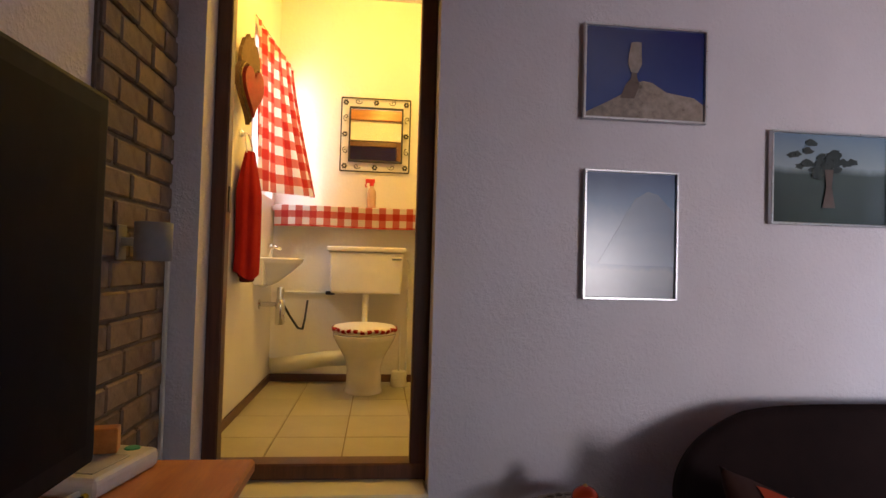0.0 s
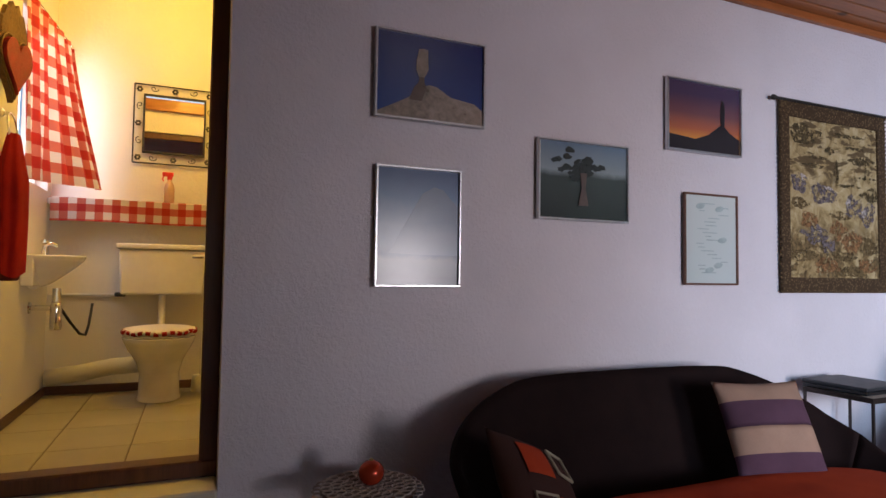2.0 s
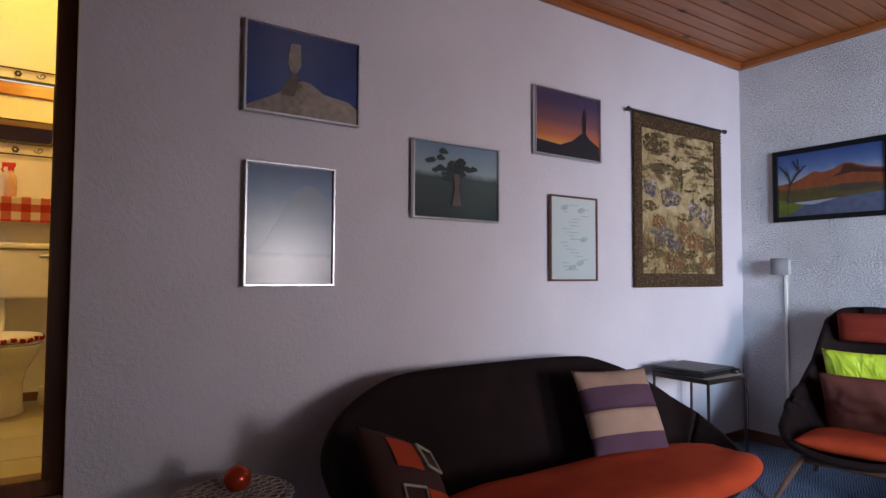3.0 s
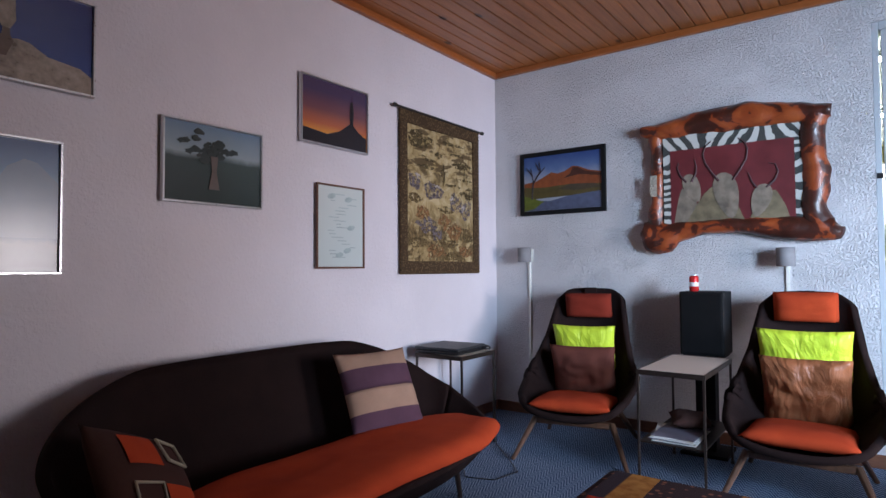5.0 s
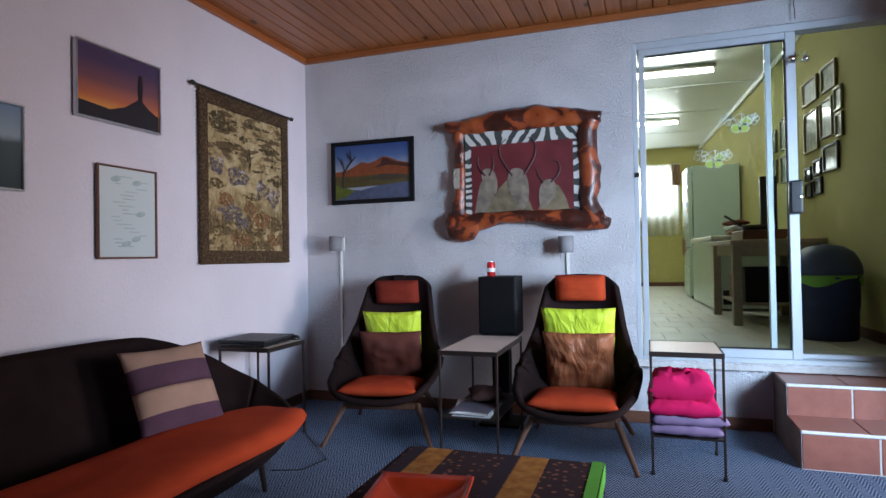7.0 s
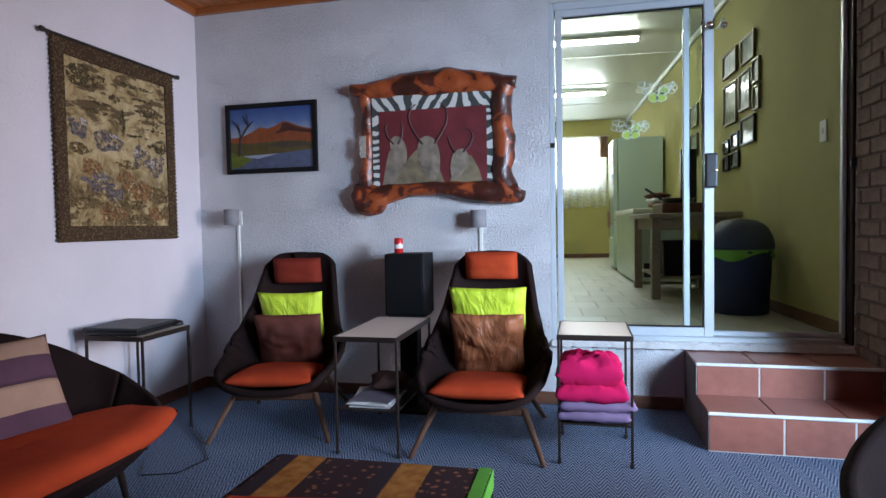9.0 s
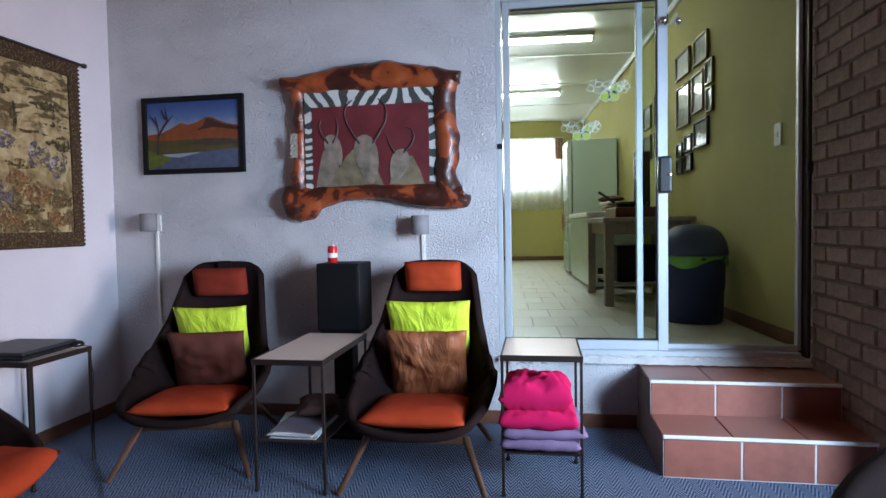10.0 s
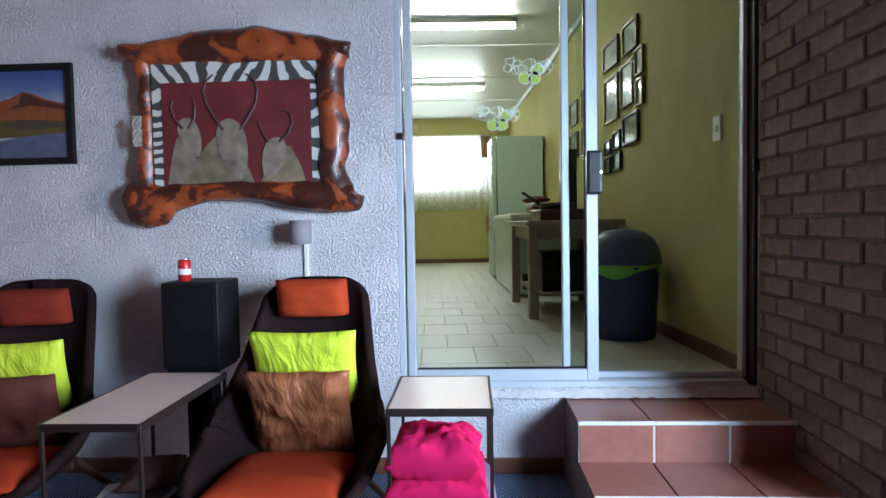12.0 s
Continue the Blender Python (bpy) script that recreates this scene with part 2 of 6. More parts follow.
def make_carpet():
    n = N("blue_herringbone_carpet", 0.95, 0, 0.15)
    x, y, z = n.xyz()
    tri = n.math("PINGPONG", y, 0.037)
    s = n.math("ADD", n.math("MULTIPLY", x, 1.0), n.math("MULTIPLY", tri, 2.4))
    wob = n.math("MULTIPLY", n.noise(60, 2), 0.004)
    st = n.math("SINE", n.math("MULTIPLY", n.math("ADD", s, wob), 2 * math.pi / 0.034))
    k = n.ramp(n.math("MULTIPLY_ADD", st, 0.5, 0.5), (0.35, 0.0), (0.65, 1.0))
    big = n.noise(1.2, 3)
    dark = n.ramp(big, (0.3, (0.032, 0.06, 0.12)), (0.7, (0.045, 0.078, 0.145)))
    light = n.ramp(big, (0.3, (0.18, 0.235, 0.33)), (0.7, (0.23, 0.285, 0.38)))
    n.colour(n.mix(k, dark, light))
    n.bump(n.math("ADD", k, n.noise(420, 2)), 0.5, 0.004)
    return n.m


M_CARPET = make_carpet()


def make_gingham(name, per):
    """Red and white checks over the UV map, per cells across one unit."""
    n = N(name, 0.9, 0, 0.2)
    u, v, _ = n.xyz(n.uv)
    a = n.math("GREATER_THAN", n.math("FRACT", n.math("MULTIPLY", u, per)), 0.5)
    b = n.math("GREATER_THAN", n.math("FRACT", n.math("MULTIPLY", v, per)), 0.5)
    k = n.math("MULTIPLY", n.math("ADD", a, b), 0.5)
    w = n.noise(240, 2)
    c = n.ramp(k, (0.0, (0.66, 0.57, 0.50)), (0.5, (0.50, 0.12, 0.08)), (1.0, (0.40, 0.018, 0.014)))
    n.colour(n.mix(n.math("MULTIPLY", w, 0.15), c, (0.4, 0.2, 0.15)))
    n.bump(w, 0.2, 0.002)
    tl, mx = n.node("ShaderNodeBsdfTranslucent"), n.node("ShaderNodeMixShader")
    n.link(c, tl.inputs[0])
    mx.inputs[0].default_value = 0.2
    n.link(n.b.outputs[0], mx.inputs[1])
    n.link(tl.outputs[0], mx.inputs[2])
    n.link(mx.outputs[0], n.t.nodes["Material Output"].inputs[0])
    return n.m


M_GINGHAM = make_gingham("red_gingham", 1.0)


def make_brick(name, a, b):
    n = N(name, 0.9, 0, 0.2)
    f, g = n.noise(26, 5, 0.65), n.noise(5, 3)
    c = n.ramp(n.math("ADD", n.math("MULTIPLY", f, 0.55), n.math("MULTIPLY", g, 0.45)), (0.3, a), (0.7, b))
    n.colour(n.vary(c, 0.3, n.rand()))
    n.bump(f, 0.6, 0.008)
    return n.m


M_BRICK = make_brick("brown_grey_brick", (0.14, 0.10, 0.08), (0.28, 0.21, 0.165))


def make_tile(name, a, b, rough):
    n = N(name, rough)
    f, g = n.noise(30, 4), n.noise(3, 3)
    c = n.ramp(n.math("ADD", n.math("MULTIPLY", f, 0.4), n.math("MULTIPLY", g, 0.6)), (0.3, a), (0.7, b))
    n.colour(n.vary(c, 0.1, n.rand()))
    n.rough(n.math("MULTIPLY_ADD", f, 0.2, rough - 0.1))
    return n.m


M_TILE_T = make_tile("cream_floor_tile", (0.36, 0.33, 0.24), (0.46, 0.42, 0.31), 0.4)
M_TILE_K = make_tile("beige_floor_tile", (0.50, 0.48, 0.40), (0.60, 0.57, 0.49), 0.42)
M_TILE_GROUT = plain("brown_grout", (0.27, 0.21, 0.15), 0.9)
M_KITCHEN_GROUT = plain("beige_grout", (0.36, 0.33, 0.27), 0.9)


# ---------------------------------------------------------------- mesh helpers
def part(name, bm, material, parent=None, label="", smooth=False, kind=""):
    me = bpy.data.meshes.new(name)
    bmesh.ops.recalc_face_normals(bm, faces=bm.faces)
    if smooth:
        for f in bm.faces:
            f.smooth = True
    bm.to_mesh(me)
    bm.free()
    me.materials.append(material)
    o = new(name, me)
    if parent:
        o.parent = parent
    tagged(o, label, "", "", kind)
    return o


def thing(name, label, category, at=(0, 0, 0), rz=0.0, group="", kind=""):
    o = new(name)
    o.empty_display_size = 0.1
    o.matrix_world = pose(*at, 0, 0, rz)
    return tagged(o, label, category, group, kind)


def box(x0, x1, y0, y1, z0, z1, bevel=0.0, bm=None, seg=1):
    bm = bm or bmesh.new()
    r = bmesh.ops.create_cube(bm, size=1.0)
    vs = r["verts"]
    bmesh.ops.scale(bm, vec=(x1 - x0, y1 - y0, z1 - z0), verts=vs)
    bmesh.ops.translate(bm, vec=((x0 + x1) / 2, (y0 + y1) / 2, (z0 + z1) / 2), verts=vs)
    if bevel:
        es = {e for v in vs for e in v.link_edges}
        bmesh.ops.bevel(bm, geom=list(es), offset=bevel, segments=seg, affect="EDGES", profile=0.6)
    return bm


def lathe(profile, seg=24, centre=(0, 0, 0), bm=None):
    """A turned body from (radius, z) pairs."""
    bm = bm or bmesh.new()
    rings = []
    for r, z in profile:
        rings.append([bm.verts.new((centre[0] + max(r, 1e-4) * math.cos(2 * math.pi * i / seg), centre[1] + max(r, 1e-4) * math.sin(2 * math.pi * i / seg), centre[2] + z)) for i in range(seg)])
    for a, b in zip(rings, rings[1:]):
        for i in range(seg):
            bm.faces.new((a[i], a[(i + 1) % seg], b[(i + 1) % seg], b[i]))
    bm.faces.new(rings[0][::-1])
    bm.faces.new(rings[-1])
    return bm


def tube(points, radius, seg=8, bm=None, taper=None):
    """A round bar along points."""
    bm = bm or bmesh.new()
    pts = [Vector(p) for p in points]
    rings = []
    for i, p in enumerate(pts):
        d = (pts[min(i + 1, len(pts) - 1)] - pts[max(i - 1, 0)]).normalized()
        a = d.orthogonal().normalized() if i == 0 else (a - a.dot(d) * d).normalized()
        b = d.cross(a)
        r = radius if taper is None else radius + (taper - radius) * i / (len(pts) - 1)
        rings.append([bm.verts.new(p + r * (math.cos(2 * math.pi * k / seg) * a + math.sin(2 * math.pi * k / seg) * b)) for k in range(seg)])
    for p, q in zip(rings, rings[1:]):
        for k in range(seg):
            bm.faces.new((p[k], p[(k + 1) % seg], q[(k + 1) % seg], q[k]))
    bm.faces.new(rings[0][::-1])
    bm.faces.new(rings[-1])
    return bm


def sheet(fn, nu, nv, uvs=None):
    """A grid sheet: fn(u, v) gives a place, u and v from 0 to 1."""
    bm = bmesh.new()
    layer = bm.loops.layers.uv.new("UVMap")
    g = [[bm.verts.new(fn(i / nu, j / nv)) for j in range(nv + 1)] for i in range(nu + 1)]
    su, sv = uvs or (1, 1)
    for i in range(nu):
        for j in range(nv):
            f = bm.faces.new((g[i][j], g[i + 1][j], g[i + 1][j + 1], g[i][j + 1]))
            for lp, (a, b) in zip(f.loops, ((i, j), (i + 1, j), (i + 1, j + 1), (i, j + 1))):
                lp[layer].uv = (a / nu * su, b / nv * sv)
    return bm


def plate(outline, depth, axis="x"):
    """A flat piece with a free outline, thick by depth: outline in (u, z)."""
    bm = bmesh.new()
    place = (lambda u, z, d: (d, u, z)) if axis == "x" else ((lambda u, z, d: (u, d, z)) if axis == "y" else (lambda u, z, d: (u, z, d)))
    a = [bm.verts.new(place(u, z, 0)) for u, z in outline]
    b = [bm.verts.new(place(u, z, depth)) for u, z in outline]
    bm.faces.new(a)
    bm.faces.new(b[::-1])
    for i in range(len(a)):
        j = (i + 1) % len(a)
        bm.faces.new((a[j], a[i], b[i], b[j]))
    bm.normal_update()
    bmesh.ops.triangulate(bm, faces=[f for f in bm.faces if len(f.verts) > 4])
    return bm


def solid(ob, thick, offset=-1.0, levels=0):
    m = ob.modifiers.new("thickness", "SOLIDIFY")
    m.thickness, m.offset = thick, offset
    if levels:
        s = ob.modifiers.new("round", "SUBSURF")
        s.levels = s.render_levels = levels
    return ob


def cushion_mesh(w, h, t, wrinkle=0.0, n=18, seed=0.0, pinch=0.10, power=2.6):
    """A stuffed cushion standing in the x-z plane, its front towards -y."""
    bm = bmesh.new()
    side = []
    for s in (-1, 1):
        g = []
        for i in range(n + 1):
            row = []
            for j in range(n + 1):
                u, v = 2 * i / n - 1, 2 * j / n - 1
                k = max(0.0, (1 - abs(u) ** power) * (1 - abs(v) ** power)) ** 0.55
                x = u * w / 2 * (1 - pinch * (1 - v * v) * abs(u) ** 3 * 0.6)
                z = v * h / 2 * (1 - pinch * (1 - u * u) * abs(v) ** 3 * 0.6)
                wr = wrinkle * (noise.noise((u * 2.2 + seed, v * 3.4, s + seed)) + 0.5 * noise.noise((u * 6 + seed, v * 5, s * 3)))
                row.append(bm.verts.new((x, s * (t / 2 * k + (wr * k)), z)))
            g.append(row)
        side.append(g)
    for g in side:
        for i in range(n):
            for j in range(n):
                bm.faces.new((g[i][j], g[i + 1][j], g[i + 1][j + 1], g[i][j + 1]))
    bmesh.ops.remove_doubles(bm, verts=bm.verts, dist=1e-5)
    return bm


# ---------------------------------------------------------------- the large structure
YN, XE, XW, ZC = 2.21, 4.48, -0.48, 2.66          # north wall, east wall, west wall, ceiling
DL, DR, YD = -0.39, 0.445, 2.34                   # toilet door opening and the plane of its frame
SL, SR, SB, ST = -0.235, -1.90, 0.405, 2.46       # sliding door opening: left, right, bottom, top
YBR, XBR = -1.89, 3.52                            # brick return wall: its plane, and the pier's west face
ZT, ZK = 0.36, 0.42                               # floors of the toilet and the kitchen


def structure(name, bm, material, label, category):
    return tagged(part(name, bm, material), label, category, "", "structure")


structure("floor", box(-0.7, 4.7, -3.6, 2.43, -0.2, 0.0), M_CARPET, "blue and white herringbone carpet over the sitting room floor", "floor")

b = box(-0.70, DL, YN, 2.43, -0.2, ZC)
box(DR, 4.7, YN, 2.43, -0.2, ZC, 0, b)
box(DL, DR, YN, 2.43, 2.46, ZC, 0, b)
box(DL, DR, YN + 0.10, 2.43, -0.2, ZT - 0.02, 0, b)
structure("wall_north", b, M_WALL, "white stippled plaster wall in cool daylight", "wall")
b = box(XE, 4.7, SL, 2.21, -0.2, ZC)
box(XE, 4.7, SR, SL, -0.2, SB, 0, b)
box(XE, 4.7, SR, SL, ST, ZC, 0, b)
box(XE, 4.7, -2.3, SR, -0.2, ZC, 0, b)
structure("wall_east", b, M_WALL_ROUGH, "white heavily textured plaster wall", "wall")
structure("wall_west", box(-0.7, XW - 0.02, -3.6, 1.64, -0.2, ZC), M_WALL, "white plaster wall behind the television", "wall")
b = box(-0.7, 0.9, -3.40, -3.18, -0.2, ZC)
box(3.45, 4.7, -3.40, -3.18, -0.2, ZC, 0, b)
box(0.9, 3.45, -3.40, -3.18, 2.25, ZC, 0, b)
box(0.9, 3.45, -3.40, -3.18, -0.2, 0.12, 0, b)
structure("wall_south", b, M_WALL, "white plaster wall with the patio window", "wall")
brick_w = structure("wall_brick_west", box(-0.7, XW - 0.012, 1.64, YN, -0.2, ZC), M_MORTAR, "brown brick pier beside the toilet door", "wall")
brick_s = structure("wall_brick_south", box(XBR + 0.012, 4.478, -2.3, YBR - 0.012, -0.2, ZC), M_MORTAR, "brown brick return wall beside the steps", "wall")
structure("wall_south_east", box(3.53, 4.7, -3.40, -2.3, -0.2, ZC), M_WALL, "plain white wall closing the corner", "wall")

# pine ceiling: boards along x with a groove between, one mesh
b = bmesh.new()
y, k = -3.6, 0
while y < 2.43:
    box(-0.7, 4.7, y + 0.003, y + 0.092, ZC, ZC + 0.02, 0.004, b)
    y += 0.095
box(-0.7, 4.7, -3.6, 2.43, ZC + 0.016, ZC + 0.12, 0, b)
structure("ceiling", b, M_PINE_CEIL, "varnished orange pine tongue and groove ceiling boards", "ceiling")
b = bmesh.new()
for x0, x1, y0, y1 in ((-0.48, 4.48, YN - 0.035, YN), (XE - 0.035, XE, -1.89, YN - 0.035)):
    box(x0, x1, y0, y1, ZC - 0.045, ZC, 0.008, b, 2)
structure("trim", b, M_PINE_TRIM, "varnished pine cornice under the ceiling boards", "trim")
b = box(DR + 0.02, XE - 0.016, YN - 0.016, YN, 0.0, 0.075, 0.004)
box(XE - 0.016, XE, -1.0, YN, 0.0, 0.075, 0.004, b)
structure("baseboard", b, M_BASE, "red-brown wooden skirting board", "baseboard")

# patio window frame in the south wall
win = thing("window_1", "large aluminium patio window in the south wall", "window", (0.9, -3.30, 0.12), kind="structure")
for nm, a in (("window_frame", (0, 2.55, 0, 0.05, 0, 0.06)), ("window_frame", (0, 2.55, 0, 0.05, 2.07, 2.13)), ("window_frame", (0, 0.06, 0, 0.05, 0.06, 2.07)), ("window_frame", (2.49, 2.55, 0, 0.05, 0.06, 2.07)), ("window_frame", (1.25, 1.31, 0, 0.05, 0.06, 2.07))):
    part(nm, box(*a, 0.004), M_ALU_WHITE, win)

# toilet door frame, sill, and the step under it
dr = thing("door_1", "dark mahogany door frame of the open toilet doorway", "door frame", (0, YD, 0), kind="structure")
part("frame_post", box(DL, -0.334, 0, 0.07, ZT, 2.46, 0.006), M_DOORWOOD, dr)
part("frame_post", box(0.382, DR, 0, 0.07, ZT, 2.46, 0.006), M_DOORWOOD, dr)
part("frame_head", box(-0.334, 0.382, 0, 0.07, 2.40, 2.46, 0.006), M_DOORWOOD, dr)
part("sill", box(DL, DR, -0.005, 0.09, 0.38, 0.44, 0.006), M_DOORWOOD, dr, "dark wooden threshold")
structure("step", box(DL + 0.002, DR - 0.002, YN - 0.03, YD + 0.06, -0.0, 0.379, 0.008), M_CREAM, "cream painted step below the toilet threshold", "step")
# open door leaf folded back inside the toilet
leaf = thing("toilet_door", "dark mahogany door leaf standing open inside the toilet", "door", (0.408, 2.43, 0.45), kind="structure")
part("leaf", box(-0.018, 0.034, -0.015, 0.035, 0, 1.95, 0.003), M_DOORWOOD, leaf)
part("latch_plate", box(-0.742, -0.738, -0.06, -0.03, 0.93, 1.03, 0.001), M_BLACK, leaf, "black striker plate")

# ---- toilet room shell
TX0, TX1, TY1, TZ = -0.50, 0.80, 4.30, 3.10
b = box(TX0 - 0.15, TX0, 2.43, 3.50, 0, TZ)
box(TX0 - 0.15, TX0, 4.20, TY1 + 0.15, 0, TZ, 0, b)
box(TX0 - 0.15, TX0, 3.50, 4.20, 0, 1.62, 0, b)
box(TX0 - 0.15, TX0, 3.50, 4.20, 2.50, TZ, 0, b)
structure("toilet_wall_west", b, M_TOILET_WALL, "cream painted toilet wall with a small window", "wall")
structure("toilet_wall_north", box(TX0, TX1, TY1, TY1 + 0.15, 0, TZ), M_TOILET_WALL, "cream painted toilet back wall", "wall")
structure("toilet_wall_east", box(TX1, TX1 + 0.12, 2.43, TY1 + 0.15, 0, TZ), M_TOILET_WALL, "cream painted toilet side wall", "wall")
structure("toilet_ceiling", box(TX0 - 0.15, TX1 + 0.12, 2.43, TY1 + 0.15, TZ, TZ + 0.1), M_TOILET_WALL, "white toilet ceiling", "ceiling")
tfloor = structure("toilet_floor", box(TX0, TX1, 2.43, TY1, ZT - 0.2, ZT - 0.004), M_TILE_GROUT, "cream tiled toilet floor with dark grout", "floor")
b = box(TX0, TX0 + 0.012, 2.43, TY1, ZT, ZT + 0.055, 0.003)
box(TX0 + 0.012, TX1, TY1 - 0.012, TY1, ZT, ZT + 0.055, 0.003, b)
structure("toilet_baseboard", b, M_BASE, "red-brown wooden skirting in the toilet", "baseboard")
w2 = thing("window_2", "small bright window behind the gingham curtain", "window", (TX0 - 0.10, 3.5, 1.62), kind="structure")
part("pane", box(-0.06, -0.055, 0.03, 0.67, 0.03, 0.85), M_OUTSIDE_T, w2)
for a in ((0, 0.04, 0, 0.70, 0, 0.03), (0, 0.04, 0, 0.70, 0.85, 0.88), (0, 0.04, 0, 0.03, 0.03, 0.85), (0, 0.04, 0.67, 0.70, 0.03, 0.85)):
    part("window_frame", box(*a, 0.003), M_WHITE, w2)

# ---- kitchen shell, turned a little against the sitting room
KM = pose(4.70, -1.92, 0, 0, 0, 3.6)
KL, KW, KC = 8.6, 3.6, 3.22


def kitchen(ob):
    ob.matrix_world = KM @ ob.matrix_world
    return ob


kitchen(structure("kitchen_wall_south", box(-0.06, KL + 0.2, -0.2, 0.0, 0, KC), M_KITCHEN_WALL, "olive yellow stippled kitchen wall", "wall"))
kitchen(structure("kitchen_wall_north", box(0.24, KL + 0.2, KW, KW + 0.2, 0, KC), M_KITCHEN_WALL, "olive yellow kitchen wall", "wall"))
WY0, WY1, WZ0, WZ1 = 0.48, 2.50, 1.80, 2.82
b = box(KL, KL + 0.2, 0, WY0, 0, KC)
box(KL, KL + 0.2, WY1, KW, 0, KC, 0, b)
box(KL, KL + 0.2, WY0, WY1, 0, WZ0, 0, b)
box(KL, KL + 0.2, WY0, WY1, WZ1, KC, 0, b)
kitchen(structure("kitchen_wall_east", b, M_KITCHEN_WALL, "olive yellow kitchen end wall with a window", "wall"))
structure("kitchen_wall_west", box(4.49, 4.70, -2.3, 2.5, ZC + 0.125, KC + 0.2), M_KITCHEN_WALL, "olive yellow kitchen wall above the door", "wall")
b = box(-0.02, KL + 0.2, -0.2, KW + 0.2, KC, KC + 0.12)
for xx in (2.4, 3.9, 5.4, 6.9):
    box(xx, xx + 0.05, 0, KW, KC - 0.012, KC, 0.003, b)
kitchen(structure("kitchen_ceiling", b, M_KITCHEN_CEIL, "white board kitchen ceiling with cover strips", "ceiling"))
b = box(0, KL, 0, 0.06, KC - 0.06, KC, 0.02)
kitchen(structure("kitchen_trim", b, M_KITCHEN_CEIL, "white cornice along the kitchen wall", "trim"))
b = box(0.0, KL, 0.0, 0.014, ZK, ZK + 0.085, 0.004)
box(KL - 0.014, KL, 0.014, KW, ZK, ZK + 0.085, 0.004, b)
kitchen(structure("kitchen_baseboard", b, M_BASE, "brown tiled skirting in the kitchen", "baseboard"))
kfloor = kitchen(structure("kitchen_floor", box(-0.08, KL, 0.0, 1.75, ZK - 0.2, ZK - 0.001), M_KITCHEN_GROUT, "beige tiled kitchen floor", "floor"))
kitchen(structure("kitchen_floor_north", box(0.24, KL, 1.75, KW, ZK - 0.2, ZK - 0.001), M_KITCHEN_GROUT, "beige tiled kitchen floor beyond the door", "floor"))
kwin = thing("window_3", "bright kitchen window behind a lace curtain", "window", kind="structure")
part("backdrop_pane", box(KL + 0.15, KL + 0.155, WY0, WY1, WZ0, WZ1), M_OUTSIDE, kwin)
for a in ((WY0, WY0 + 0.05, WZ0, WZ1), (WY1 - 0.05, WY1, WZ0, WZ1), (1.12, 1.17, WZ0 + 0.05, WZ1 - 0.05), (1.80, 1.85, WZ0 + 0.05, WZ1 - 0.05), (WY0 + 0.05, WY1 - 0.05, WZ0, WZ0 + 0.05), (WY0 + 0.05, WY1 - 0.05, WZ1 - 0.05, WZ1)):
    part("window_frame", box(KL + 0.05, KL + 0.09, *a, 0.004), M_WHITE, kwin)
kitchen(kwin)

# ---- steps up to the sliding door
SX1, SX2, SY = 4.135, 3.825, -1.008
steps = structure("steps", box(SX1 + 0.003, XE, YBR, SY - 0.004, 0, 0.352), M_GROUT, "two terracotta tiled steps below the sliding door", "steps")
for x0, x1, z0, z1, n in ((SX1, SX1 + 0.012, 0.185, 0.352, 0), (SX2, SX2 + 0.012, 0.0, 0.185, 1)):
    cuts = ((SY - 0.002, -1.32, -1.625, YBR) if n == 0 else (SY - 0.002, -1.345, -1.645, YBR))
    for ya, yb in zip(cuts, cuts[1:]):
        part("tile", box(x0, x1, yb + 0.004, ya - 0.004, z0 + 0.004, z1 - 0.004, 0.003), M_TERRA, steps)
part("lower_step", box(SX2 + 0.003, SX1 + 0.003, YBR, SY - 0.004, 0, 0.183), M_GROUT, steps)
for x0, x1, z in ((SX1 - 0.004, XE, 0.352), (SX2 - 0.004, SX1, 0.183)):
    cuts = (SY, -1.31, -1.62, YBR)
    for ya, yb in zip(cuts, cuts[1:]):
        part("tile", box(x0 + 0.012, x1, yb + 0.003, ya - 0.003, z, z + 0.010, 0.002), M_TERRA, steps)
    part("nosing", box(x0 - 0.006, x0 + 0.012, YBR, SY, z - 0.004, z + 0.012, 0.004), M_NOSING, steps, "pale aluminium stair nosing")
part("side_face", box(SX2 + 0.01, XE, SY - 0.004, SY, 0, 0.182), M_MORTAR, steps, "dark rough side of the steps")
part("side_face", box(SX1 + 0.01, XE, SY - 0.004, SY, 0.182, 0.35), M_MORTAR, steps)

# ---- sliding door
sd = thing("sliding_door", "pale aluminium sliding glass door, closed, above two steps", "sliding door", (XE, 0, 0), kind="structure")
FX = 0.02


def alu(name, y0, y1, z0, z1, x0=FX, x1=FX + 0.06, parent=sd, mat=M_ALU_WHITE):
    return part(name, box(x0, x1, min(y0, y1), max(y0, y1), z0, z1, 0.004), mat, parent)


alu("jamb", SL, SL - 0.03, SB, ST, 0.012, 0.11)
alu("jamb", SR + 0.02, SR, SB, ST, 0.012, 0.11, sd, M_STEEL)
alu("head", SR + 0.045, SL - 0.03, ST - 0.045, ST, 0.012, 0.11)
alu("track", SR + 0.045, SL - 0.03, SB, SB + 0.03, 0.012, 0.11)
MU = -1.175
part("cement_bead", sheet(lambda u, v: Vector((0.012 - 0.05 * v - 0.010 * noise.noise((u * 60, v * 3, 1)), SL + (SR - SL) * u, SB + 0.004 - 0.040 * v ** 1.5 + 0.007 * noise.noise((u * 45, v * 4, 7)))), 160, 5), M_GROUT, sd, "rough cement along the sill", True)
alu("stile", -0.275, -0.312, SB + 0.03, ST - 0.045)
alu("stile", MU + 0.055, MU, SB + 0.03, ST - 0.045, FX, FX + 0.045)
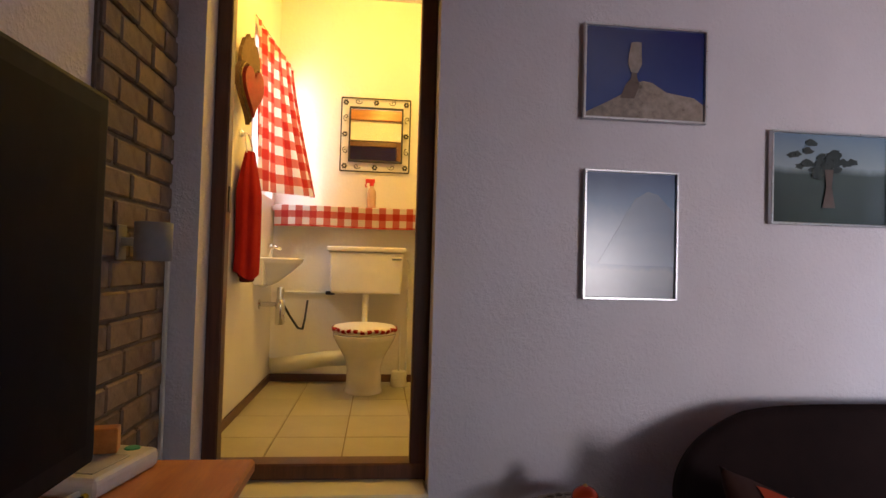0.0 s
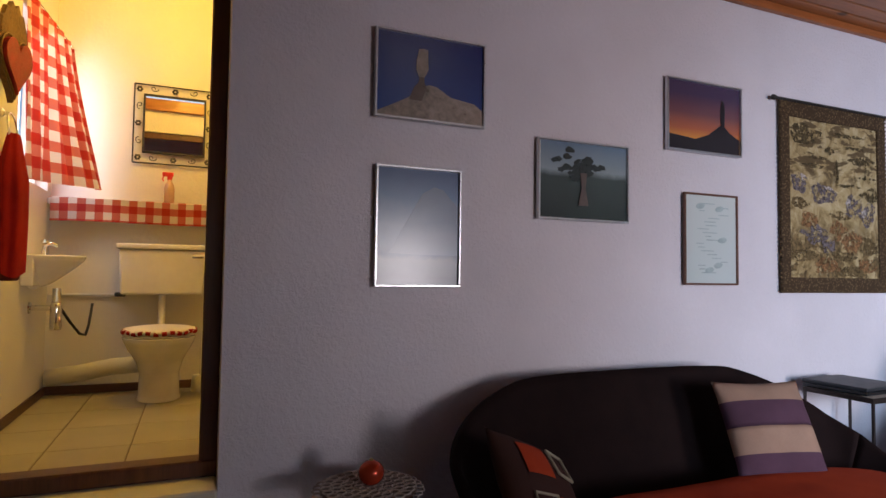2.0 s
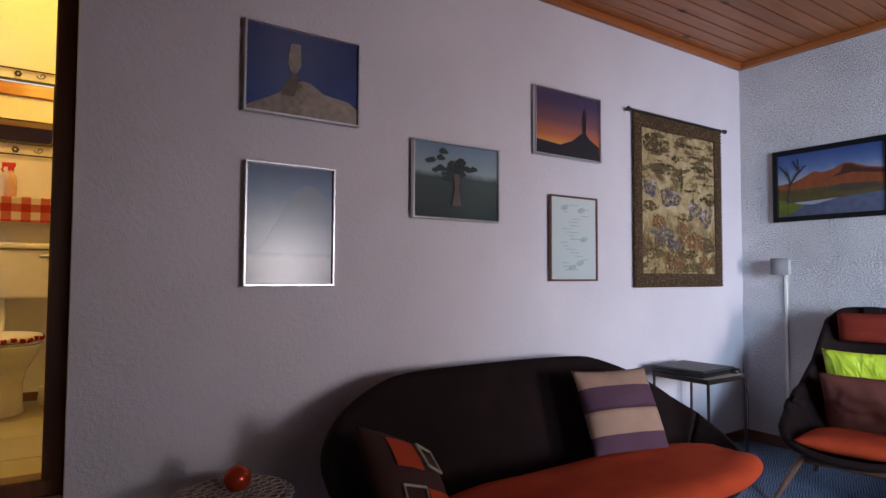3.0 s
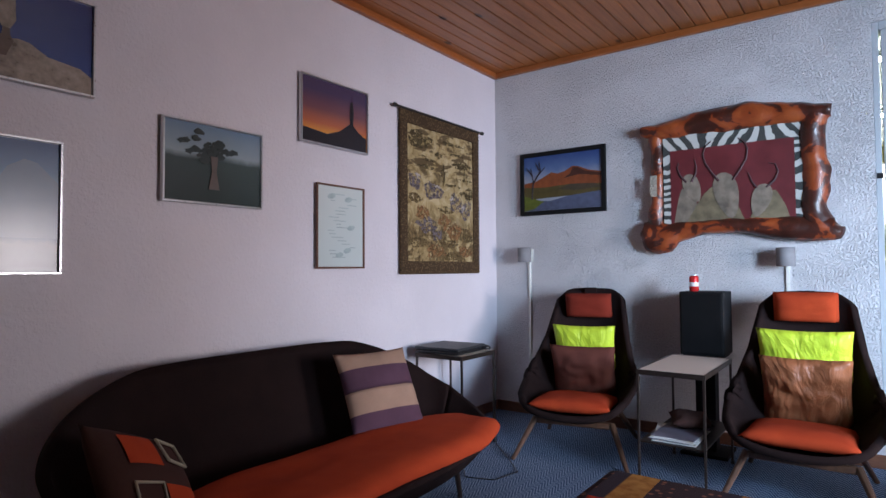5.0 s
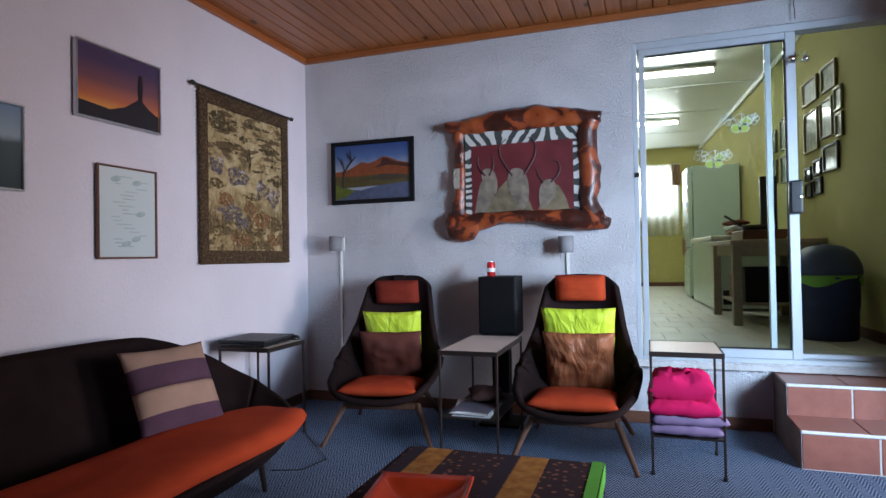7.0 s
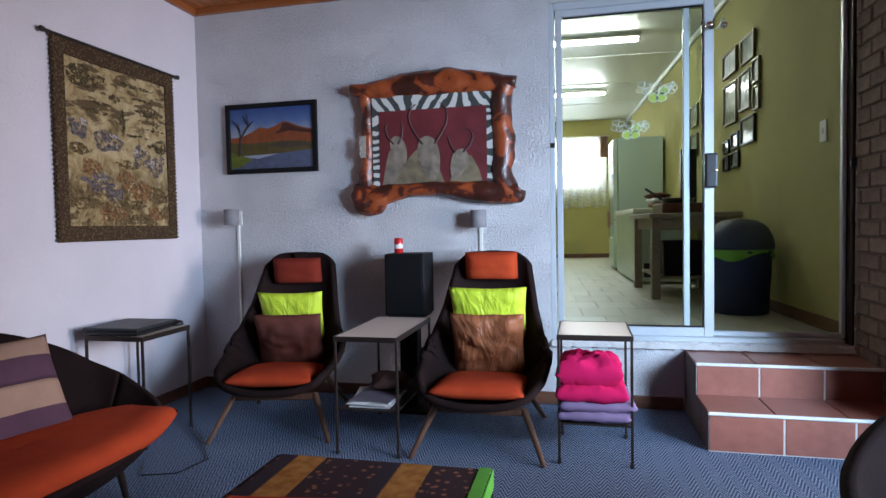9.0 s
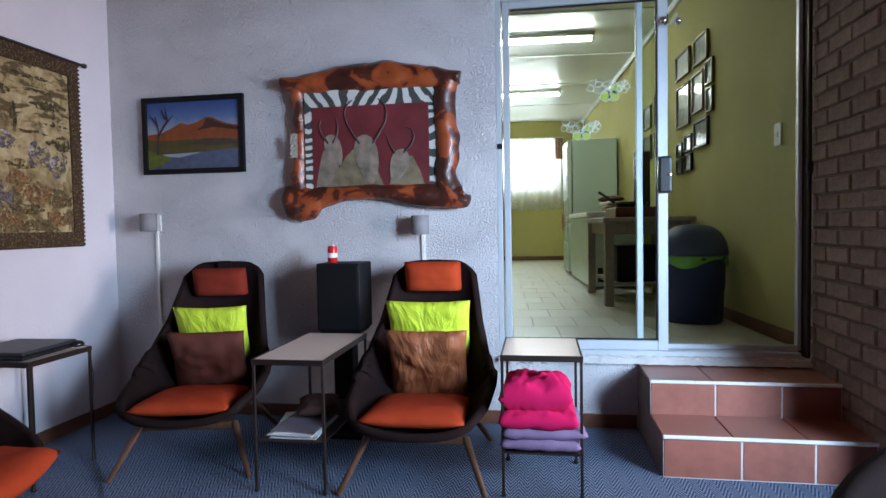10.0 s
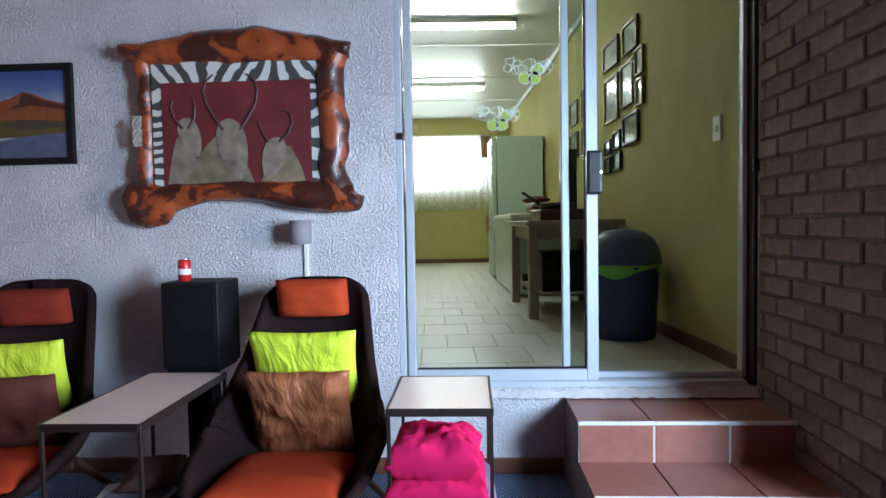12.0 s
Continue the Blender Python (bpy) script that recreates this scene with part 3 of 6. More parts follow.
alu("rail", -0.312, MU + 0.055, SB + 0.03, SB + 0.085, FX, FX + 0.045)
alu("rail", -0.312, MU + 0.055, ST - 0.085, ST - 0.045, FX, FX + 0.045)
alu("fixed_stile", MU + 0.16, MU + 0.125, SB + 0.03, ST - 0.045, FX + 0.05, FX + 0.085)
alu("fixed_stile", SR + 0.045, SR + 0.022, SB + 0.03, ST - 0.045, FX + 0.05, FX + 0.085)
alu("fixed_rail", MU, SR + 0.045, SB + 0.03, SB + 0.06, FX + 0.05, FX + 0.085)
alu("gasket", -0.318, MU + 0.055, SB + 0.085, SB + 0.093, FX + 0.01, FX + 0.03, sd, M_BLACK)
alu("gasket", MU + 0.062, MU + 0.055, SB + 0.085, ST - 0.085, FX + 0.01, FX + 0.03, sd, M_BLACK)
alu("gasket", -0.318, MU + 0.055, ST - 0.093, ST - 0.085, FX + 0.01, FX + 0.03, sd, M_BLACK)
g1 = alu("pane", -0.312, MU + 0.055, SB + 0.085, ST - 0.085, FX + 0.016, FX + 0.022, sd, M_PANE)
g2 = alu("pane", MU + 0.125, SR + 0.045, SB + 0.06, ST - 0.045, FX + 0.064, FX + 0.070, sd, M_PANE)
g1.visible_shadow = g2.visible_shadow = False
h = part("handle", box(-0.035, FX, MU - 0.01, MU + 0.06, 1.31, 1.51, 0.012, None, 2), M_BLACK, sd, "black door handle")
part("keyhole", lathe(((0.001, 0), (0.008, 0.0), (0.008, 0.004), (0.001, 0.005)), 10), M_CHROME, h).matrix_world = pose(-0.036, MU + 0.003, 1.41, 0, -90, 0)
part("latch", box(-0.004, 0.014, SL - 0.004, SL - 0.034, 1.585, 1.615, 0.003), M_BLACK, sd)
part("latch", box(-0.004, 0.014, SR + 0.03, SR, 1.40, 1.46, 0.003), M_BLACK, sd)
part("plaster_sill", box(-0.012, 0.02, SR, SL, SB - 0.03, SB - 0.002, 0.006), M_WALL_ROUGH, sd, "rough white plaster sill")


# ---------------------------------------------------------------- things in the sitting room
def lounge_chair(at, rz, head, lime_w, back_mat, back_h, head_z=0.885):
    """A high-backed bucket lounge chair; it faces -y before its turn."""
    c = thing("lounge_chair", "dark brown high-backed bucket lounge chair with rust-orange cushions", "lounge chair", at, rz, "lounge chairs")
    line = [(-0.40, 0.285), (-0.28, 0.245), (-0.05, 0.225), (0.12, 0.27), (0.22, 0.42), (0.30, 0.62), (0.37, 0.82), (0.42, 0.965)]
    half = [0.25, 0.295, 0.32, 0.32, 0.285, 0.240, 0.212, 0.190]
    curl = [0.06, 0.13, 0.20, 0.24, 0.20, 0.12, 0.07, 0.04]

    def smooth(tab, s):
        s = min(max(s, 0), 0.9999) * (len(tab) - 1)
        i = int(s)
        f = s - i
        f = f * f * (3 - 2 * f) * 0.35 + f * 0.65
        a, b2 = tab[i], tab[i + 1]
        return tuple(p + (q - p) * f for p, q in zip(a, b2)) if isinstance(a, tuple) else a + (b2 - a) * f

    def shell(u, v):
        w = 2 * u - 1
        s = v - 0.085 * abs(w) ** 3.5 * max(0.0, v - 0.55) / 0.45 + 0.05 * abs(w) ** 3 * max(0.0, 0.3 - v) / 0.3
        y0, z0 = smooth(line, s)
        y1, z1 = smooth(line, s + 0.03)
        ya, za = smooth(line, s - 0.03)
        d = Vector((0, y1 - ya, z1 - za)).normalized()
        n = Vector((0, -d.z, d.y))
        if n.z - n.y < 0:
            n = -n
        n = (n + Vector((0, 0, 0.5)) * (1 - abs(d.z))).normalized()
        hw, cu = smooth(half, s), smooth(curl, s)
        return Vector((math.sin(w * 1.25) / math.sin(1.25) * hw, y0, z0)) + n * cu * abs(w) ** 2.2

    hull = sheet(shell, 26, 36)
    for _ in range(7):
        bmesh.ops.smooth_vert(hull, verts=[v for v in hull.verts if not v.is_boundary], factor=0.5, use_axis_x=True, use_axis_y=True, use_axis_z=True)
    solid(part("shell", hull, M_SHELL, c, "dark brown woven shell", True), 0.035, 1.0)
    seat = part("seat_cushion", cushion_mesh(0.465, 0.49, 0.095, 0.005, 20, at[1], 0.08, 3.6), M_ORANGE, c, "rust-orange seat cushion", True)
    seat.matrix_basis = pose(0, -0.15, 0.31, 86, 0, 0)
    hc = part("head_cushion", cushion_mesh(0.30, 0.165, 0.10, 0.004, 16, at[1] + 3, 0.0, 5.0), head, c, "rust-orange head cushion", True)
    hc.matrix_basis = pose(0, 0.30 + 0.35 * (head_z - 0.885), head_z, 14, 0, 0)
    part("strap", box(-0.04, 0.04, 0.37, 0.385, 0.86, 0.97, 0.003), M_SHELL, c)
    legs = ((-0.22, -0.24, -0.32, -0.38), (0.22, -0.24, 0.32, -0.38), (-0.20, 0.14, -0.29, 0.34), (0.20, 0.14, 0.29, 0.34))
    for x0, y0, x1, y1 in legs:
        part("leg", tube(((x0, y0, 0.22), (x1, y1, 0.0)), 0.018, 10, None, 0.012), M_LEGWOOD, c)
    part("crossbar", box(-0.22, 0.22, -0.255, -0.215, 0.19, 0.225, 0.006), M_LEGWOOD, c)
    part("crossbar", box(-0.20, 0.20, 0.12, 0.16, 0.19, 0.225, 0.006), M_LEGWOOD, c)
    m = pose(*at, 0, 0, rz)
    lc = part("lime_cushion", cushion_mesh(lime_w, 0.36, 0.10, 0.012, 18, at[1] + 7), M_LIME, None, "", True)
    lc.matrix_world = m @ pose(0.0, 0.165 + 0.3 * (head_z - 0.885), 0.61 + 1.3 * (head_z - 0.885), 18, 0, 0)
    tagged(lc, "shiny lime green satin cushion on a lounge chair", "cushion", "lime cushions")
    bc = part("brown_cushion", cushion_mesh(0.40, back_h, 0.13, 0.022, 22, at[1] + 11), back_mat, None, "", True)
    bc.matrix_world = m @ pose(0.01, 0.05, 0.278 + back_h / 2, 20, 0, 0)
    tagged(bc, "crumpled copper-brown satin cushion on a lounge chair" if back_mat is M_BROWN_SATIN else "plain brown velvet cushion on a lounge chair", "cushion", "brown cushions")
    return c


lounge_chair((3.86, 0.083, 0), -89, M_ORANGE, 0.43, M_BROWN_SATIN, 0.39)
lounge_chair((3.90, 1.262, 0), -78, M_RUST, 0.39, M_BROWN_VELVET, 0.36, 0.855)


def sofa():
    s = thing("sofa", "long dark brown shell sofa with a rust-orange seat pad", "sofa", (2.12, 1.66, 0))
    L = 0.95

    def shell(u, v):
        """A boat-shaped bucket: low along the front, its rim climbing round both ends to the back."""
        a = 2 * math.pi * u
        c, q = math.cos(a), math.sin(a)
        k = (abs(c) ** 2.6 + abs(q) ** 2.6) ** (-1 / 2.6)
        c, q = c * k, q * k
        rim = Vector((L * c, (0.40 if q > 0 else 0.48) * q, 0))
        base = Vector((0.84 * c, (0.15 if q > 0 else 0.40) * q, 0))
        climb = min(1.0, max(0.0, (rim.y + 0.48) / 0.84))
        top = 0.325 + 0.41 * climb ** 1.9 - 0.05 * max(0.0, abs(c) - 0.35) ** 1.5 * min(1.0, max(0.0, 3 * q))
        if v < 0.35:
            p = Vector((0, -0.12, 0)).lerp(base, v / 0.35)
            return Vector((p.x, p.y, 0.235))
        f = (v - 0.35) / 0.65
        p = base.lerp(rim, f ** 0.85)
        return Vector((p.x, p.y, 0.235 + (top - 0.235) * f ** 1.1))

    solid(part("shell", sheet(shell, 96, 22), M_SHELL, s, "dark brown woven shell", True), 0.035, 1.0)

    def pad(top):
        def fn(u, v):
            w = 2 * u - 1
            d = 1 - abs(w) ** 4 * 0.62
            q = 2 * v - 1
            k = max(0.0, (1 - abs(w) ** 8) * (1 - abs(q) ** 5)) ** 0.5
            return Vector((w * 0.88, -0.235 - 0.02 * abs(w) + q * 0.265 * d, 0.335 + top * 0.05 * k + 0.012 * noise.noise((w * 3, q * 2, top))))
        return sheet(fn, 40, 14)
    bm = pad(1)
    me = bpy.data.meshes.new("tmp")
    pad(-1).to_mesh(me)
    bm.from_mesh(me)
    bpy.data.meshes.remove(me)
    bmesh.ops.remove_doubles(bm, verts=bm.verts, dist=0.004)
    part("seat_pad", bm, M_ORANGE, s, "rust-orange seat pad", True)
    for x0, y0, x1, y1 in ((-0.62, -0.26, -0.78, -0.36), (0.62, -0.26, 0.70, -0.24), (-0.62, 0.14, -0.80, 0.28), (0.66, 0.06, 0.86, 0.10)):
        part("leg", tube(((x0, y0, 0.25), (x1, y1, 0.0)), 0.018, 10, None, 0.011), M_STEEL, s)
    return s


first = sofa()
second = copy_thing(first, pose(2.08, -1.955, 0, 0, 0, -102))
tagged(second, "matching dark brown shell sofa facing into the room", "sofa")

# striped cushion on the sofa: four bands of cloth
sc = thing("striped_cushion", "tan and plum striped square cushion leaning on the sofa", "cushion")
body = cushion_mesh(0.40, 0.40, 0.13, 0.006, 24, 5.0)
for i, m in enumerate((M_PLUM, M_TAN, M_PLUM, M_TAN)):
    bm = body.copy()
    z0 = (-0.20, -0.105, 0.0, 0.105)[i]
    z1 = (-0.105, 0.0, 0.105, 0.21)[i]
    for zz, sgn in ((z0, 1), (z1, -1)):
        bmesh.ops.bisect_plane(bm, geom=bm.verts[:] + bm.edges[:] + bm.faces[:], plane_co=(0, 0, zz), plane_no=(0, 0, sgn), clear_inner=True)
    part("band", bm, m, sc, "", True)
body.free()
sc.matrix_world = pose(2.535, 1.68, 0.53, -28, 0, -14)
sp = thing("patchwork_cushion", "chocolate cushion with orange patches and cream braid on the sofa", "cushion")
part("cover", cushion_mesh(0.40, 0.40, 0.13, 0.006, 20, 9.0), M_CHOC, sp, "chocolate brown cover", True)
for x, z, m in ((-0.06, 0.085, M_ORANGE), (0.05, -0.09, M_ORANGE)):
    def fn(u, v, x=x, z=z):
        a, c2 = x + (u - 0.5) * 0.13, z + (v - 0.5) * 0.11
        k = max(0, (1 - abs(a / 0.2) ** 2.6) * (1 - abs(c2 / 0.2) ** 2.6)) ** 0.55
        return Vector((a, -(0.069 * k + 0.003), c2))
    part("patch", sheet(fn, 8, 8), m, sp, "orange patch", True)
for x, z in ((0.09, 0.10), (-0.08, -0.08)):
    pts = []
    for a, c2 in ((-0.05, -0.045), (0.05, -0.045), (0.05, 0.045), (-0.05, 0.045), (-0.05, -0.045)):
        a, c2 = a + x, c2 + z
        k = max(0, (1 - abs(a / 0.2) ** 2.6) * (1 - abs(c2 / 0.2) ** 2.6)) ** 0.55
        pts.append((a, -(0.069 * k + 0.005), c2))
    part("braid", tube(pts, 0.005, 6), M_CREAMLINE, sp, "cream braid square")
sp.matrix_world = pose(1.37, 1.56, 0.445, -42, 24, 20)


def side_table(at, sx, sy, h, shelf, label, top_mat=None):
    t = thing("side_table", label, "side table", at, 0, "steel side tables")
    part("tabletop", box(0, sx, 0, sy, h - 0.006, h, 0.002), top_mat or M_LAMINATE, t, "pale laminate top")
    for a in ((-0.008, sx + 0.008, -0.008, 0.0), (-0.008, sx + 0.008, sy, sy + 0.008), (-0.008, 0, 0, sy), (sx, sx + 0.008, 0, sy)):
        part("edge_rail", box(*a, h - 0.024, h + 0.001, 0.001), M_STEEL, t)
    for x in (0, sx):
        for y in (0, sy):
            lg = part("leg", box(x - 0.006, x + 0.006, y - 0.006, y + 0.006, 0.02, h - 0.012, 0.001), M_STEEL, t)
            part("foot", lathe(((0.009, 0.0), (0.011, 0.004), (0.009, 0.022)), 10, (x, y, 0)), M_BLACK, lg)
    if shelf:
        part("shelf", box(0, sx, 0.0, sy, shelf, shelf + 0.008, 0.002), M_STEEL, t)
    return t


side_table((3.34, 1.765, 0), 0.36, 0.34, 0.58, 0, "steel side table with a dark top in the corner")
side_table((3.47, 0.452, 0), 0.63, 0.315, 0.585, 0.22, "steel side table with a pale top and paper shelf")
side_table((3.55, -0.635, 0), 0.39, 0.325, 0.605, 0.185, "steel side table with a pale top over folded blankets")

# laptop and cable on the corner table
lp = thing("laptop", "closed dark grey laptop on the corner side table", "laptop", (3.34, 1.78, 0.581), 3)
part("base", box(0.0, 0.33, 0.01, 0.33, 0.004, 0.022, 0.006, None, 2), M_BLACK, lp)
part("lid", box(0.0, 0.33, 0.01, 0.33, 0.024, 0.042, 0.006, None, 2), plain("graphite_lid", (0.022, 0.024, 0.028), 0.5), lp, "graphite lid")
cb = part("mouse", lathe(((0.001, 0), (0.03, 0.002), (0.034, 0.012), (0.024, 0.026), (0.001, 0.032)), 16), M_BLACK, None, "", True)
cb.matrix_world = pose(3.66, 1.80, 0.586)
tagged(cb, "small black mouse on the corner side table", "mouse")
pts = [(3.68, 1.76, 0.57), (3.69, 1.74, 0.45), (3.66, 1.73, 0.2), (3.62, 1.70, 0.012), (3.45, 1.52, 0.006), (3.28, 1.36, 0.006), (3.10, 1.40, 0.006), (3.05, 1.55, 0.006), (3.2, 1.66, 0.006)]
tagged(part("power_cable", tube(pts, 0.0026, 6), M_BLACK), "thin black cable trailing over the carpet", "cable")

# papers and a box on the middle table's shelf
pp = thing("paper_pile", "untidy pile of papers and magazines on the table shelf", "papers", (3.49, 0.48, 0.2285), 4)
random.seed(4)
for i in range(7):
    o = part("sheet", box(-0.15, 0.15, -0.105, 0.105, 0, 0.003, 0), M_PAPER if i % 3 else plain("magazine_cover", (0.18, 0.16, 0.2), 0.4), pp)
    o.matrix_basis = pose(0.17 + random.uniform(-0.02, 0.02), 0.13 + random.uniform(-0.015, 0.015), 0.0005 + i * 0.0036, 0, 0, random.uniform(-14, 14))
sh = thing("folded_cloth", "dark folded cloth lying on the table shelf", "cloth", (3.80, 0.60, 0.256), 20)
part("fold", cushion_mesh(0.28, 0.20, 0.07, 0.012, 14, 2.2), M_CHOC, sh, "", True).matrix_basis = pose(0, 0, 0.035, 90, 0, 0)
# loudspeaker on its stand behind the middle table
ss = thing("speaker_stand", "black speaker stand behind the middle side table", "speaker stand", (4.25, 0.61, 0))
part("base_plate", box(-0.13, 0.13, -0.13, 0.13, 0.0, 0.02, 0.004), M_BLACK_MATT, ss)
part("column", box(-0.05, 0.05, -0.055, 0.055, 0.02, 0.57, 0.004), M_BLACK_MATT, ss)
part("top_plate", box(-0.11, 0.11, -0.11, 0.11, 0.57, 0.584, 0.003), M_BLACK_MATT, ss)
ls = thing("loudspeaker", "black box loudspeaker with a cloth grille", "loudspeaker", (4.25, 0.61, 0.585))
part("cabinet", box(-0.11, 0.12, -0.122, 0.122, 0.0, 0.372, 0.005), M_BLACK_MATT, ls)
part("grille", box(-0.122, -0.111, -0.112, 0.112, 0.012, 0.36, 0.004), fabric("black_grille_cloth", (0.008, 0.008, 0.009)), ls, "black cloth grille")
can = thing("drink_can", "red and white drink can on the loudspeaker", "can", (4.22, 0.665, 0.957))
part("body", lathe(((0.022, 0.0), (0.027, 0.006), (0.027, 0.085), (0.022, 0.094)), 20), plain("red_can_paint", (0.62, 0.03, 0.03), 0.25, 0.3), can, "red painted body", True)
part("band", lathe(((0.0276, 0.03), (0.0276, 0.055)), 20), M_PAPER, can, "white band")
part("lid", lathe(((0.021, 0.0945), (0.021, 0.097)), 20), M_ALU, can)

# folded blankets on the shelf of the third table
bl = thing("lilac_blanket", "folded lilac towel under a side table", "blanket", (3.745, -0.465, 0.1935))
for i, (w, t) in enumerate(((0.335, 0.06), (0.355, 0.065))):
    part("fold", cushion_mesh(w, 0.37, t, 0.014, 30, 20 + i, 0.02, 9.0), M_LILAC, bl, "", True).matrix_basis = pose(-0.03, -0.01 * i, 0.032 + i * 0.048, 90, 0, 90 + 3 * i)
pk = thing("pink_blanket", "crumpled magenta fleece blanket folded on a lilac towel", "blanket", (3.70, -0.455, 0.292))
part("fold", cushion_mesh(0.33, 0.34, 0.085, 0.016, 44, 33.0, 0.03, 7.0), M_PINK, pk, "", True).matrix_basis = pose(-0.015, 0, 0.042, 88, 0, 91)
part("top_fold", cushion_mesh(0.31, 0.32, 0.15, 0.026, 44, 38.5, 0.06, 4.5), M_PINK, pk, "", True).matrix_basis = pose(-0.005, 0.004, 0.122, 93, 2, 88)


# wall lamps with their cable ducts
def wall_lamp(x, y, z, side, label, mat=M_SHADE, duct=0.0, plate_mat=M_WHITE):
    """side: +1 when the wall lies towards +x."""
    l = thing("wall_lamp", label, "wall lamp", (x, y, z), 0, "grey wall lamps")
    part("shade", lathe(((0.046, 0.0), (0.050, 0.001), (0.050, 0.108), (0.046, 0.109), (0.046, 0.012)), 24), mat, l, "grey cloth drum shade", True)
    part("arm", box(min(0, side * 0.09), max(0, side * 0.09), -0.012, 0.012, 0.04, 0.064, 0.003), M_ALU, l)
    part("wall_plate", box(min(side * 0.083, side * 0.09), max(side * 0.083, side * 0.09), -0.03, 0.03, 0.0, 0.10, 0.003), plate_mat, l)
    part("cable_duct", box(min(side * 0.078, side * 0.09), max(side * 0.078, side * 0.09), duct - 0.010, duct + 0.010, 0.078 - z, 0.0, 0.002), M_WHITE, l, "white cable duct down the wall")
    return l


wall_lamp(XE - 0.09, 1.91, 1.15, 1, "grey drum wall lamp in the corner above a side table")
wall_lamp(XE - 0.09, 0.199, 1.105, 1, "grey drum wall lamp above the lounge chair")
wall_lamp(XW + 0.09, 1.80, 1.19, -1, "grey drum wall lamp on the brick pier", M_SHADE, 0.365, M_SHADE)


# ---------------------------------------------------------------- pictures
def grad(name, stops, rough=0.25, scale=7, amount=0.35, axis=2, coat=0.0):
    """Colours from bottom to top of a picture whose object runs from 0 to 1 m times its size."""
    n = N(name, rough)
    z = n.xyz()[axis]
    f = n.noise(scale, 5, 0.6)
    n.colour(n.ramp(n.math("ADD", z, n.math("MULTIPLY_ADD", f, amount, -amount / 2)), *stops))
    n.b.inputs["Coat Weight"].default_value = coat
    n.b.inputs["Coat Roughness"].default_value = 0.2
    return n.m


def framed(name, label, wall, u0, u1, z0, z1, frame_mat, fw, depth, picture, stand=0.012):
    """A framed picture. wall 'N': u is x; wall 'E': u is y. Local axes: u to the right as seen, z up."""
    t = thing(name, label, "picture")
    w, h = abs(u1 - u0), z1 - z0
    for a in ((0, w, 0, fw), (0, w, h - fw, h), (0, fw, fw, h - fw), (w - fw, w, fw, h - fw)):
        part("frame", box(a[0], a[1], -depth, 0, a[2], a[3], 0.002), frame_mat, t)
    part("print", box(fw, w - fw, -depth * 0.45, -depth * 0.2, fw, h - fw), picture, t)
    if wall == "N":
        t.matrix_world = pose(u0, YN - stand, z0)
    else:
        t.matrix_world = pose(XE - stand, u0, z0, 0, 0, -90)
    return t, w, h, -depth * 0.45


def shape(t, name, outline, y, mat, label=""):
    o = part(name, plate(outline, 0.0012, "y"), mat, t, label)
    o.matrix_basis = pose(0, y - 0.0014, 0)
    return o


M_SAND = plain("pale_rock_print", (0.25, 0.20, 0.165), 0.3, 0, 34, 0.65, 0)
M_SAND2 = plain("shadowed_rock_print", (0.11, 0.075, 0.06), 0.3, 0, 30, 0.3, 0)
t, w, h, y = framed("rock_photo", "silver-framed photo of a balanced rock against deep blue sky", "N", 0.983, 1.472, 1.766, 2.130, M_SILVER, 0.010, 0.022,
                    grad("deep_blue_sky_print", ((0.0, (0.025, 0.06, 0.22)), (0.36, (0.006, 0.014, 0.105))), 0.2, 4, 0.05, 2, 0.3))
shape(t, "rock_base", ((0.012, 0.012), (w - 0.012, 0.012), (w - 0.012, 0.075), (w - 0.05, 0.10), (0.33, 0.115), (0.27, 0.15), (0.235, 0.155), (0.20, 0.145), (0.17, 0.11), (0.10, 0.07), (0.012, 0.025)), y, M_SAND)
shape(t, "rock_neck", ((0.145, 0.085), (0.20, 0.085), (0.222, 0.14), (0.212, 0.16), (0.208, 0.19), (0.19, 0.19), (0.186, 0.16), (0.168, 0.14)), y - 0.0016, M_SAND2)
shape(t, "rock_head", ((0.185, 0.185), (0.212, 0.183), (0.228, 0.215), (0.225, 0.30), (0.205, 0.302), (0.186, 0.298), (0.176, 0.25), (0.174, 0.215)), y - 0.003, M_SAND)
t, w, h, y = framed("misty_photo", "silver-framed hazy blue-grey print under glass", "N", 0.995, 1.365, 1.090, 1.577, M_SILVER, 0.010, 0.022,
       grad("misty_print", ((0.04, (0.10, 0.10, 0.12)), (0.11, (0.17, 0.17, 0.19)), (0.13, (0.07, 0.10, 0.16)), (0.25, (0.17, 0.22, 0.31)), (0.36, (0.05, 0.12, 0.25)), (0.46, (0.02, 0.06, 0.17))), 0.3, 4, 0.12, 2, 0.55))
shape(t, "misty_hill", ((0.06, 0.135), (0.20, 0.13), (w - 0.012, 0.13), (w - 0.012, 0.33), (0.29, 0.40), (0.25, 0.41), (0.20, 0.38)), y, grad("misty_hill_print", ((0.13, (0.13, 0.16, 0.22)), (0.26, (0.05, 0.085, 0.16)), (0.40, (0.10, 0.14, 0.22))), 0.3, 5, 0.12, 2, 0.55))
M_TREE = plain("dark_tree_print", (0.03, 0.04, 0.04), 0.3, 0, 60, 0.4, 0)
t, w, h, y = framed("tree_photo", "silver-framed grey-green print of a lone tree", "N", 1.738, 2.240, 1.396, 1.763, M_SILVER, 0.010, 0.022,
                    grad("dusk_tree_print", ((0.0, (0.03, 0.04, 0.04)), (0.20, (0.06, 0.08, 0.08)), (0.23, (0.28, 0.34, 0.37)), (0.36, (0.14, 0.21, 0.30))), 0.18, 5, 0.06, 2, 1.0))
random.seed(11)
